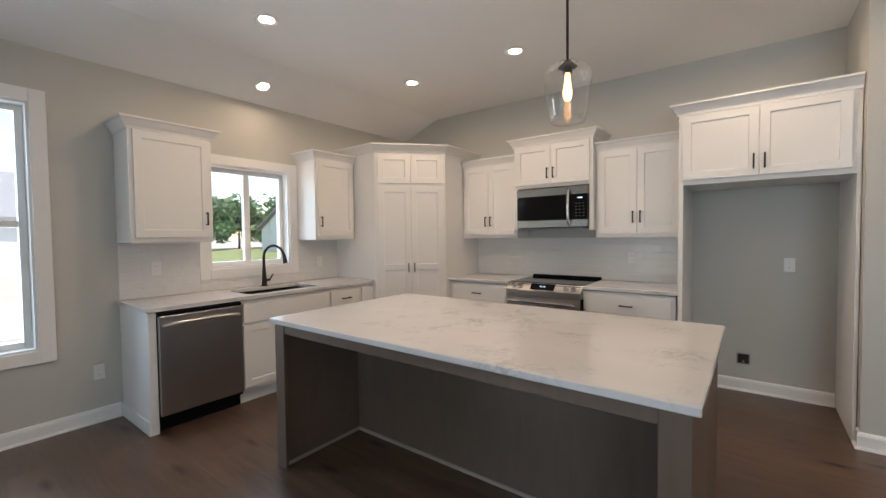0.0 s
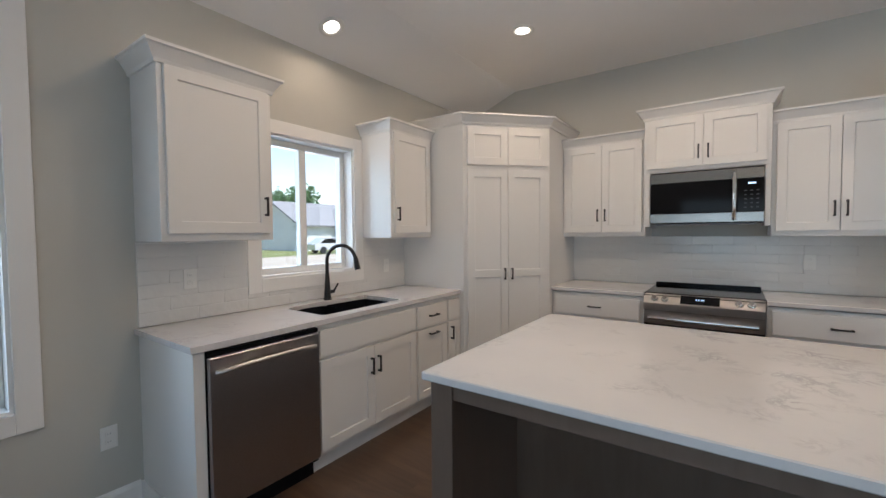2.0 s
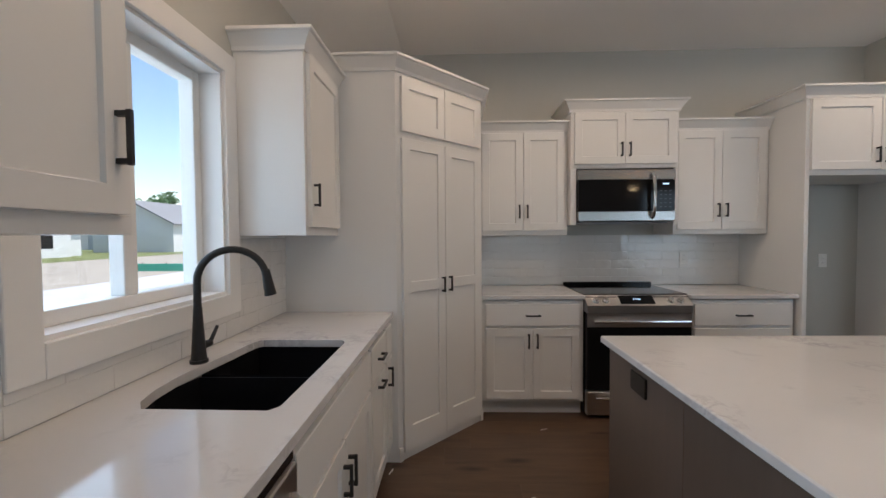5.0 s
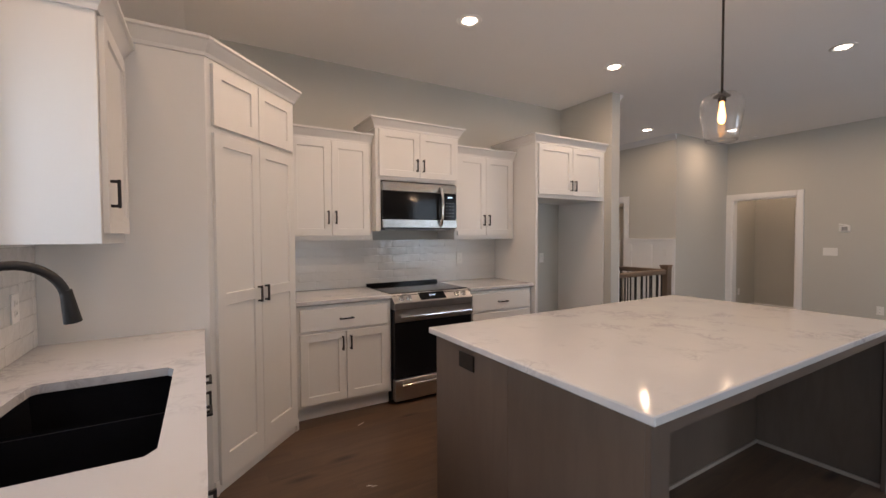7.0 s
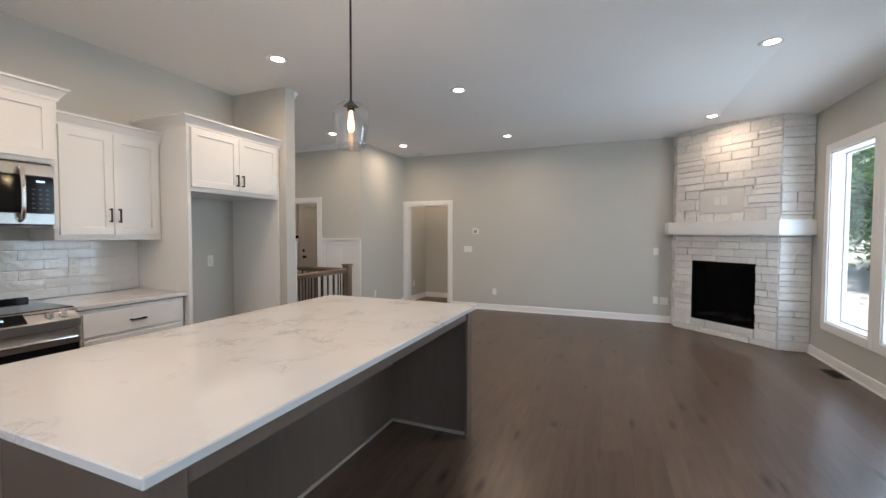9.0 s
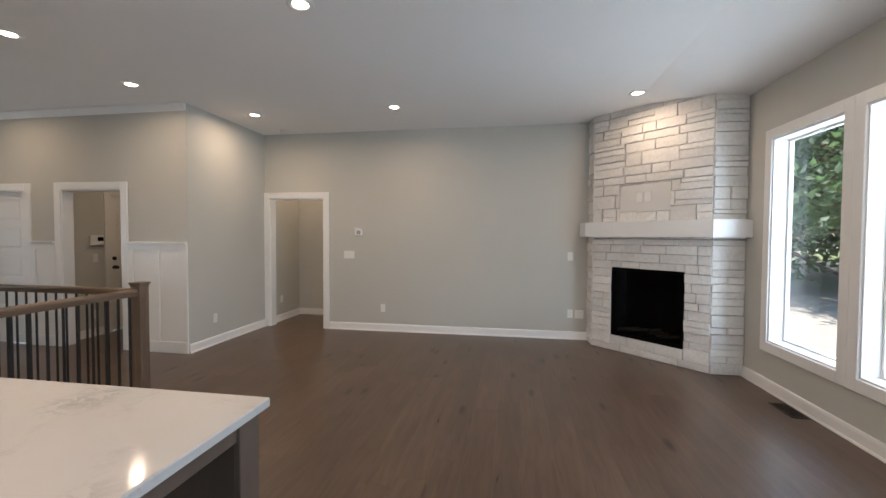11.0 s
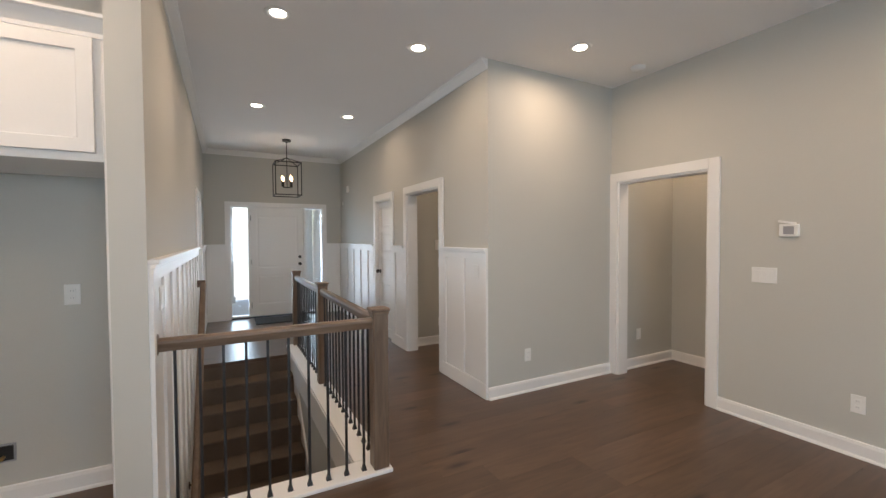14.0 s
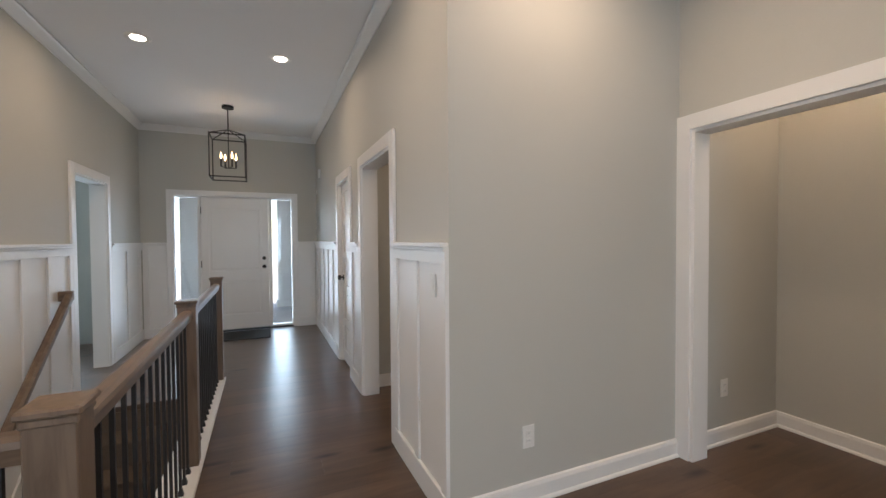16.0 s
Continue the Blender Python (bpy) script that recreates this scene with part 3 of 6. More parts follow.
def upper_cabinet(m, w, d, h, label, doors=2, handle_side=1, crown="both", group="upper kitchen cabinets"):
    c = thing("upper_cabinet", m, label, "cabinet", group)
    b = B()
    box(b, 0, w, 0.0, d, 0, h, 0.002)
    part("body", b, CAB, c)
    g = 0.028
    hz_ = 0.152 if h > 0.5 else 0.11
    z_, dh = (0.04, h - 0.055) if h > 0.5 else (0.03, h - 0.05)
    if doors == 1:
        hx_ = w - 2 * g - 0.03 if handle_side > 0 else 0.03
        front(c, "door", g, z_, w - 2 * g, dh, CAB, (hx_, hz_))
    else:
        dw = (w - 2 * g - 0.004) / 2
        front(c, "door", g, z_, dw, dh, CAB, (dw - 0.03, hz_))
        front(c, "door", g + dw + 0.004, z_, dw, dh, CAB, (0.03, hz_))
    path = []
    if crown in ("both", "left"):
        path.append((0, d, h))
    path += [(0, 0, h), (w, 0, h)]
    if crown in ("both", "right"):
        path.append((w, d, h))
    part("crown", sweep(B(), [(x, y, z - 0.012) for x, y, z in path], CROWN), CAB, c)
    return c


UD = 0.33
upper_cabinet(pose(XW + UD, 1.302, 1.372, 0, 0, 90), 0.584, UD - 0.002, 0.86, "white shaker wall cabinet with one door beside the window", 1, 1)
upper_cabinet(pose(XW + UD, 2.912, 1.37, 0, 0, 90), 0.526, UD - 0.002, 0.86, "narrow white shaker wall cabinet between window and pantry", 1, -1, crown="left")
upper_cabinet(pose(-2.913, YN - UD, 1.36, 0, 0, 0), 0.718, UD - 0.002, 0.838, "white shaker wall cabinet with two doors", 2, crown="none")
upper_cabinet(pose(-1.350, YN - UD, 1.36, 0, 0, 0), 0.745, UD - 0.002, 0.838, "white shaker wall cabinet with two doors", 2, crown="none")
over = upper_cabinet(pose(-2.193, YN - 0.41, 1.885, 0, 0, 0), 0.838, 0.408, 0.45, "short white wall cabinet above the microwave", 2)
for x0, x1 in ((0.001, 0.046), (0.803, 0.837)):
    b = B()
    box(b, x0, x1, 0.0, 0.407, -0.445, -0.001, 0.002)
    part("side_panel", b, CAB, over)


def base_cabinet(m, w, d, label, fronts, group="base kitchen cabinets", top=0.875):
    """fronts: (kind, x, z, w, h, handle x, handle z, upright)."""
    c = thing("base_cabinet", m, label, "cabinet", group)
    b = B()
    box(b, 0, w, 0, d, 0.11, top, 0.0015)
    part("body", b, CAB, c)
    if top < 0.87:
        b = B()
        box(b, 0, w, 0, 0.02, top, 0.875)
        part("front_rail", b, CAB, c)
    b = B()
    box(b, 0, w, 0.06, d, 0, 0.11)
    part("toe_kick", b, CAB, c)
    for kind, x, z, fw, fh, hx_, hz, up in fronts:
        front(c, kind, x, z, fw, fh, CAB, (hx_, hz) if hx_ is not None else None, upright=up)
    return c


FX = XW + 0.62
# run under the sink window, facing the room
e = thing("end_panel", pose(FX, 1.302, 0, 0, 0, 90), "white painted cabinet end panel beside the dishwasher", "cabinet panel")
b = B()
box(b, 0, 0.05, 0, 0.618, 0.0, 0.875, 0.002)
part("panel", b, CAB, e)
b = B()
box(b, -0.012, 0.0, 0, 0.618, 0.0, 0.10, 0.002)
part("base_trim", b, TRIM, e)
base_cabinet(pose(FX, 1.958, 0, 0, 0, 90), 0.878, 0.618, "white sink base cabinet with false front and two doors", [
    ("drawer_front", 0.01, 0.69, 0.858, 0.16, None, 0, True),
    ("door", 0.01, 0.145, 0.427, 0.525, 0.397, 0.40, True),
    ("door", 0.441, 0.145, 0.427, 0.525, 0.03, 0.40, True)], top=0.655)
base_cabinet(pose(FX, 2.838, 0, 0, 0, 90), 0.41, 0.618, "narrow white base cabinet with drawer and door", [
    ("drawer_front", 0.02, 0.685, 0.37, 0.165, 0.185, 0.08, False),
    ("door", 0.02, 0.135, 0.37, 0.53, 0.185, 0.49, False)])
base_cabinet(pose(FX, 3.25, 0, 0, 0, 90), 0.19, 0.618, "slim white base cabinet beside the pantry", [
    ("drawer_front", 0.012, 0.685, 0.165, 0.165, None, 0, False),
    ("door", 0.012, 0.135, 0.165, 0.53, 0.03, 0.44, True)])
# run along the range wall
FY = YN - 0.62
base_cabinet(pose(-2.91, FY, 0, 0, 0, 0), 0.755, 0.618, "white base cabinet with one drawer and two doors", [
    ("drawer_front", 0.03, 0.685, 0.695, 0.165, 0.3475, 0.08, False),
    ("door", 0.03, 0.135, 0.3455, 0.53, 0.3155, 0.44, True),
    ("door", 0.3795, 0.135, 0.3455, 0.53, 0.03, 0.44, True)])
base_cabinet(pose(-1.378, FY, 0, 0, 0, 0), 0.755, 0.618, "white base cabinet with drawers beside the refrigerator space", [
    ("drawer_front", 0.03, 0.685, 0.695, 0.165, 0.3475, 0.08, False),
    ("drawer_front", 0.03, 0.42, 0.695, 0.245, 0.3475, 0.17, False),
    ("drawer_front", 0.03, 0.135, 0.695, 0.265, 0.3475, 0.19, False)])

# corner pantry, set across the corner
PA, PB = Vector((-3.455, 3.44)), Vector((-2.915, 4.02))
pdir = (PB - PA).normalized()
PW = (PB - PA).length
PT = 2.34
pan = thing("pantry_cabinet", pose(0, 0, 0), "tall white shaker corner pantry cabinet with four doors", "cabinet", "")
b = B()
loop = [(XW + 0.002, 3.44), (PA.x, PA.y), (PB.x, PB.y), (-2.915, YN - 0.002), (XW + 0.002, YN - 0.002)]
lo = [b.verts.new((x, y, 0.0)) for x, y in loop]
hi = [b.verts.new((x, y, PT)) for x, y in loop]
b.faces.new(lo[::-1])
b.faces.new(hi)
for i in range(5):
    b.faces.new((lo[i], lo[(i + 1) % 5], hi[(i + 1) % 5], hi[i]))
part("body", b, CAB, pan)
part("crown", sweep(B(), [(x, y, PT - 0.012) for x, y in loop[:4]], CROWN), CAB, pan)
pm = Matrix.Translation((PA.x, PA.y, 0)) @ Matrix.Rotation(math.atan2(pdir.y, pdir.x), 4, "Z")
pdw = (PW - 0.07) / 2
for i in range(2):
    for z, h, mid, hz in ((0.052, 1.893, 1.0, 0.996), (1.984, 0.32, None, None)):
        d = part("door", shaker(pdw - 0.002, h, 0.062, mid=mid, foot=0.15 if mid else None), CAB, pan)
        d.matrix_world = pm @ pose(0.035 + i * (pdw + 0.002), -0.001, z)
        if hz:
            pull(d, pdw - 0.034 if i == 0 else 0.03, hz, 0.10)
for p, q in ((0.0, 0.03), (PW - 0.03, PW)):
    b = B()
    box(b, p, q, -0.012, 0.0, 0, 0.085, 0.002, turn=pm)
    part("base_trim", b, CAB, pan)

# refrigerator surround
fr = thing("refrigerator_surround", pose(-0.603, 4.04, 0), "white refrigerator surround with two doors above an empty space", "cabinet")
b = B()
box(b, 0, 0.032, 0, YN - 4.042, 0, 2.33, 0.002)
part("side_panel", b, CAB, fr)
b = B()
box(b, 1.014, 1.036, 0, YN - 4.042, 0, 2.33, 0.002)
part("side_panel", b, CAB, fr)
b = B()
box(b, 0.032, 1.014, 0.002, 0.60, 1.775, 2.328, 0.001)
part("body", b, CAB, fr)
for i in range(2):
    front(fr, "door", 0.028 + i * 0.4815, 1.812, 0.4775, 0.50, CAB, (0.448 if i == 0 else 0.03, 0.10))
part("crown", sweep(B(), [(0, YN - 4.05, 2.318), (0, 0, 2.318), (1.036, 0, 2.318)], CROWN), CAB, fr)

# ---- worktops ----


def worktop(name, x0, x1, y0, y1, label):
    b = B()
    box(b, x0, x1, y0, y1, 0.885, 0.915, 0.003)
    return solid(name, b, QUARTZ, label, "worktop")


worktop("worktop", -2.915, -2.152, YN - 0.65, YN - 0.004, "white quartz worktop beside the range")
worktop("worktop", -1.378, -0.606, YN - 0.65, YN - 0.004, "white quartz worktop between range and refrigerator space")

# sink worktop with a scooped cut-out
SINK = [(-3.578, 2.42), (-3.58, 2.74), (-3.60, 2.775), (-3.95, 2.782), (-3.968, 2.765), (-3.978, 2.68), (-3.983, 2.60), (-3.993, 2.50), (-4.003, 2.40), (-4.008, 2.30), (-4.0, 2.20), (-3.978, 2.115), (-3.94, 2.068), (-3.60, 2.062), (-3.578, 2.09)]
CTR = [(XW + 0.65, 1.282), (XW + 0.65, 3.438), (XW + 0.004, 3.438), (XW + 0.004, 1.282)]
b = B()


def ring_face(bmx, outer, inner, z):
    vo = [bmx.verts.new((x, y, z)) for x, y in outer]
    vi = [bmx.verts.new((x, y, z)) for x, y in inner]
    es = [bmx.edges.new((v[i], v[(i + 1) % len(v)])) for v in (vo, vi) for i in range(len(v))]
    bmesh.ops.triangle_fill(bmx, use_beauty=True, edges=es)
    ins = set(vi)
    bmesh.ops.delete(bmx, geom=[f for f in bmx.faces if set(f.verts) <= ins], context="FACES_ONLY")
    return vo, vi


to, ti = ring_face(b, CTR, SINK, 0.915)
bo, bi = ring_face(b, CTR, SINK, 0.885)
for u, l in ((to, bo), (ti, bi)):
    for i in range(len(u)):
        j = (i + 1) % len(u)
        b.faces.new((u[i], u[j], l[j], l[i]))
solid("worktop", b, QUARTZ, "white quartz worktop with cut-out for the sink", "worktop")

sk = thing("sink", pose(-3.83, 2.42, 0.66), "black composite double bowl undermount sink", "sink")


def bowl(y0, y1, inset, xs1):
    b = B()
    xs0 = -3.568
    b2 = [(xs0, y0), (xs0, y1), (xs1 + inset, y1), (xs1, (y0 + y1) / 2), (xs1 + inset * 0.3, y0)]
    rim = [(x + 3.83, y - 2.42, 0.222) for x, y in b2]
    flo = [((x + 3.83) * 0.9, (y - 2.42 - (y0 + y1) / 2 + 2.42) * 0.92 + (y0 + y1) / 2 - 2.42, 0.02) for x, y in b2]
    out = [((x + 3.83) * 1.02, y - 2.42, 0.222) for x, y in b2]
    bot = [((x + 3.83) * 1.0, y - 2.42, 0.0) for x, y in b2]
    rings = [[b.verts.new(p) for p in r] for r in (flo, rim, out, bot)]
    n = len(b2)
    b.faces.new(rings[0])
    b.faces.new(rings[3][::-1])
    for p, q in zip(rings, rings[1:]):
        for i in range(n):
            b.faces.new((p[i], p[(i + 1) % n], q[(i + 1) % n], q[i]))
    return b


part("bowl", bowl(2.05, 2.40, 0.03, -4.025), SINKBLACK, sk)
part("bowl", bowl(2.43, 2.792, 0.03, -4.01), SINKBLACK, sk)
b = B()
box(b, -0.175, 0.25, -0.021, 0.011, 0.05, 0.216, 0.008)
part("divider", b, SINKBLACK, sk)
for yy in (-0.17, 0.19):
    b = B()
    tube(b, (-0.04, yy, 0.019), (-0.04, yy, 0.026), 0.045, 0.04, 20)
    part("drain", b, BLACK, sk)


def curve_tube(name, pts, r, mat, parent, label="", res=10):
    cu = bpy.data.curves.new(name, "CURVE")
    cu.dimensions, cu.bevel_depth, cu.bevel_resolution = "3D", r, 4
    cu.use_fill_caps = True
    s = cu.splines.new("POLY")
    s.points.add(len(pts) - 1)
    for p, q in zip(s.points, pts):
        p.co = (*q, 1)
    o = bpy.data.objects.new(name, cu)
    me = bpy.data.meshes.new_from_object(o)
    bpy.data.objects.remove(o)
    me.materials.append(mat)
    me.shade_smooth()
    ob = new(name, me)
    ob.parent = parent
    if label:
        ob["label"] = label
    return ob


fa = thing("faucet", pose(-4.034, 2.462, 0.915), "matte black pull-down gooseneck kitchen faucet", "faucet")
b = B()
tube(b, (0, 0, 0), (0, 0, 0.012), 0.030, 0.030, 24)
tube(b, (0, 0, 0.012), (0, 0, 0.10), 0.026, 0.020, 24)
tube(b, (0, 0, 0.10), (0, 0, 0.20), 0.020, 0.014, 24)
part("base", b, BLACK, fa, smooth=False)
arc = [(0, 0, 0.19), (0, 0, 0.29)] + [(0.105 - 0.105 * math.cos(a), 0.045 - 0.045 * math.cos(a), 0.29 + 0.115 * math.sin(a)) for a in [math.pi * i / 16 * 0.93 for i in range(1, 17)]]
curve_tube("spout", arc, 0.013, BLACK, fa)
ex, ey, ez = arc[-1]
b = B()
tube(b, (ex, ey, ez + 0.012), (ex + 0.012, ey + 0.012, ez - 0.085), 0.0145, 0.022, 20)
part("spray_head", b, BLACK, fa)
b = B()
tube(b, (0.0, 0.0, 0.055), (0.012, 0.052, 0.06), 0.014, 0.013, 16)
tube(b, (0.012, 0.048, 0.06), (0.02, 0.085, 0.115), 0.008, 0.006, 12)
part("lever", b, BLACK, fa)

# ---- appliances ----
dw = thing("dishwasher", pose(FX, 1.352, 0, 0, 0, 90), "stainless steel dishwasher with curved bar handle", "dishwasher")
b = B()
box(b, 0.004, 0.604, 0.0, 0.56, 0.10, 0.872)
part("body", b, BLACKGLASS, dw)
b = B()
box(b, 0.006, 0.602, -0.028, -0.001, 0.125, 0.845, 0.004)
part("door", b, DARKSTEEL, dw)
b = B()
box(b, 0.006, 0.602, -0.02, -0.001, 0.849, 0.872, 0.002)
part("control_strip", b, BLACKGLASS, dw)
curve_tube("handle", [(0.035, -0.03, 0.775), (0.06, -0.052, 0.78), (0.15, -0.064, 0.79), (0.304, -0.068, 0.793), (0.458, -0.064, 0.79), (0.548, -0.052, 0.78), (0.573, -0.03, 0.775)], 0.012, STEEL, dw, "polished steel bar handle")
b = B()
box(b, 0.004, 0.604, 0.05, 0.5, 0.0, 0.10)
part("toe_kick", b, BLACKGLASS, dw)

rg = thing("range", pose(-2.147, FY - 0.03, 0, 0, 0, 0), "stainless slide-in electric range with black glass cooktop", "range")
b = B()
box(b, 0.0, 0.764, 0.03, 0.63, 0.02, 0.90, 0.002)
part("body", b, BLACKGLASS, rg)
b = B()
box(b, -0.006, 0.770, 0.05, 0.60, 0.902, 0.918, 0.004)
part("cooktop", b, BLACKGLASS, rg, "black ceramic glass cooktop")
b = B()
box(b, 0.0, 0.764, 0.60, 0.64, 0.905, 0.945, 0.006)
part("rear_vent", b, BLACKGLASS, rg)
# slanted control panel
b = B()
prof = [(0.055, 0.915), (-0.035, 0.845), (-0.035, 0.79), (0.03, 0.79), (0.055, 0.80)]
l = [b.verts.new((0.0, y, z)) for y, z in prof]
r = [b.verts.new((0.764, y, z)) for y, z in prof]
b.faces.new(l)
b.faces.new(r[::-1])
for i in range(5):
    b.faces.new((l[i], l[(i + 1) % 5], r[(i + 1) % 5], r[i]))
panel = part("control_panel", b, STEEL, rg)
slant = Matrix.Translation((0, 0.01, 0.88)) @ Matrix.Rotation(math.atan2(0.09, 0.07), 4, "X") @ Matrix.Identity(4)
nrm = Vector((0, -0.07, 0.09)).normalized()
for kx in (0.075, 0.145, 0.615, 0.685):
    base_p = Vector((kx, 0.0, 0.872))
    b = B()
    tube(b, base_p + nrm * -0.004, base_p + nrm * 0.006, 0.026, 0.026, 24)
    tube(b, base_p + nrm * 0.006, base_p + nrm * 0.028, 0.019, 0.017, 24)
    part("knob", b, CHROME, panel)
b = B()
t_ = Vector((0, 0.09, 0.07)).normalized()
c_ = Vector((0.375, 0.009, 0.880)) + nrm * 0.001
for sx, su in ((0.125, 0.042),):
    vs = [b.verts.new(c_ + Vector((dx, 0, 0)) + t_ * du + nrm * dn) for dn in (-0.002, 0.002) for dx, du in ((-sx, -su), (sx, -su), (sx, su), (-sx, su))]
    b.faces.new(vs[4:])
    b.faces.new(vs[3::-1])
    for i in range(4):
        b.faces.new((vs[i], vs[(i + 1) % 4], vs[4 + (i + 1) % 4], vs[4 + i]))
disp = part("display", b, BLACKGLASS, panel)
b = B()
for dx in (-0.022, -0.006, 0.012, 0.024):
    vs = [b.verts.new(c_ + Vector((dx + ox, 0, 0)) + t_ * (0.004 + ou) + nrm * 0.003) for ox, ou in ((-0.004, -0.008), (0.004, -0.008), (0.004, 0.008), (-0.004, 0.008))]
    b.faces.new(vs)
part("digits", b, DISPLAY, disp)
b = B()
box(b, 0.004, 0.76, -0.028, 0.028, 0.215, 0.787, 0.004)
door = part("oven_door", b, BLACKGLASS, rg, "black glass oven door")
b = B()
box(b, 0.004, 0.76, -0.032, -0.0275, 0.685, 0.787, 0.002)
part("door_top", b, STEEL, door)
b = B()
tube(b, (0.04, -0.075, 0.735), (0.724, -0.075, 0.735), 0.012, None, 16)
for xx in (0.06, 0.704):
    tube(b, (xx, -0.032, 0.735), (xx, -0.075, 0.735), 0.009, None, 12)
part("handle", b, CHROME, door, "polished steel bar handle")
b = B()
box(b, 0.004, 0.76, -0.03, 0.028, 0.03, 0.205, 0.004)
dr = part("drawer", b, STEEL, rg)
b = B()
tube(b, (0.06, -0.06, 0.17), (0.704, -0.06, 0.17), 0.010, None, 16)
for xx in (0.08, 0.684):
    tube(b, (xx, -0.03, 0.17), (xx, -0.06, 0.17), 0.008, None, 12)
part("handle", b, CHROME, dr)
b = B()
box(b, 0.64, 0.70, -0.0295, -0.0285, 0.42, 0.56)
part("sticker", b, PLASTIC, door, "white paper sticker")

mw = thing("microwave", pose(-2.145, YN - 0.435, 1.463, 0, 0, 0), "stainless over-the-range microwave with dark glass door", "microwave")
b = B()
box(b, 0.002, 0.751, 0.02, 0.425, 0.0, 0.418, 0.003)
part("body", b, BLACK, mw)
b = B()
box(b, 0.0, 0.753, -0.012, 0.02, 0.325, 0.405, 0.005)
part("top_band", b, HOODSTEEL, mw, "brushed steel band above the door")
b = B()
box(b, 0.0, 0.753, -0.012, 0.02, 0.004, 0.082, 0.005)
part("bottom_band", b, HOODSTEEL, mw, "brushed steel band below the door")
b = B()
box(b, 0.004, 0.588, -0.010, 0.02, 0.085, 0.322, 0.002)
dm = part("door", b, BLACKGLASS, mw, "dark glass door")
b = B()
box(b, 0.592, 0.749, -0.010, 0.02, 0.085, 0.322, 0.002)
cp = part("control_panel", b, BLACKGLASS, mw)
b = B()
box(b, 0.655, 0.70, -0.0115, -0.0105, 0.285, 0.297)
part("digits", b, DISPLAY, cp)
for r_i in range(5):
    for c_i in range(3):
        b = B()
        box(b, 0.632 + c_i * 0.036, 0.648 + c_i * 0.036, -0.0113, -0.0105, 0.11 + r_i * 0.031, 0.117 + r_i * 0.031)
        part("key_mark", b, KEYPRINT, cp)
curve_tube("handle", [(0.572, -0.012, 0.03), (0.572, -0.04, 0.045), (0.572, -0.054, 0.12), (0.572, -0.058, 0.20), (0.572, -0.054, 0.28), (0.572, -0.04, 0.355), (0.572, -0.012, 0.37)], 0.014, CHROME, dm, "curved polished steel handle")
b = B()
box(b, 0.04, 0.71, 0.03, 0.40, -0.012, -0.001)
part("filter", b, GREYPLASTIC, mw)
for x0 in (0.09, 0.60):
    b = B()
    box(b, x0, x0 + 0.06, 0.05, 0.10, -0.015, -0.0125, 0.001)
    part("task_lamp", b, PLASTIC, mw)

# ---- island ----
IX0, IX1, IY0, IY1 = -2.466, -0.235, 1.605, 2.853
isl = thing("kitchen_island", pose(0, 0, 0), "dark taupe painted kitchen island with open knee space", "kitchen island")
b = B()
box(b, IX0 + 0.03, IX1 - 0.03, IY0 + 0.64, IY1 - 0.03, 0.0, 0.885, 0.002)
part("body", b, ISLAND, isl)
for x0, x1 in ((IX0 + 0.03, IX0 + 0.068), (IX1 - 0.068, IX1 - 0.03)):
    b = B()
    box(b, x0, x1, IY0 + 0.035, IY0 + 0.64, 0.0, 0.885, 0.002)
    part("end_panel", b, ISLAND, isl)
b = B()
box(b, IX0 + 0.068, IX1 - 0.068, IY0 + 0.035, IY0 + 0.057, 0.825, 0.885, 0.001)
part("apron", b, ISLAND, isl)
for x in (IX0 + 0.024, IX1 - 0.114):
    b = B()
    box(b, x, x + 0.09, IY0 + 0.025, IY0 + 0.045, 0.0, 0.884, 0.002)
    part("face_stile", b, ISLAND, isl)
for x0, x1, y0, y1 in ((IX0 + 0.068, IX1 - 0.068, IY0 + 0.628, IY0 + 0.64), (IX0 + 0.068, IX0 + 0.08, IY0 + 0.05, IY0 + 0.628), (IX1 - 0.08, IX1 - 0.068, IY0 + 0.05, IY0 + 0.628)):
    b = B()
    box(b, x0, x1, y0, y1, 0.0, 0.022, 0.002)
    part("shoe_mould", b, SHOE, isl)
for i in range(3):
    w_ = (IX1 - IX0 - 0.10) / 3
    d = part("door", shaker(w_ - 0.01, 0.70, 0.06), ISLAND, isl)
    d.matrix_world = pose(IX1 - 0.05 - i * w_, IY1 - 0.029, 0.12, 0, 0, 180)
b = B()
box(b, IX0 + 0.022, IX0 + 0.031, 2.475, 2.595, 0.777, 0.85, 0.002)
part("outlet", b, BRONZE, isl, "dark outlet plate")
b = B()
box(b, IX0, IX1, IY0, IY1, 0.885, 0.915, 0.004)
solid("worktop", b, QUARTZ, "large white quartz island worktop with grey veins", "worktop")

# ---- lamps ----


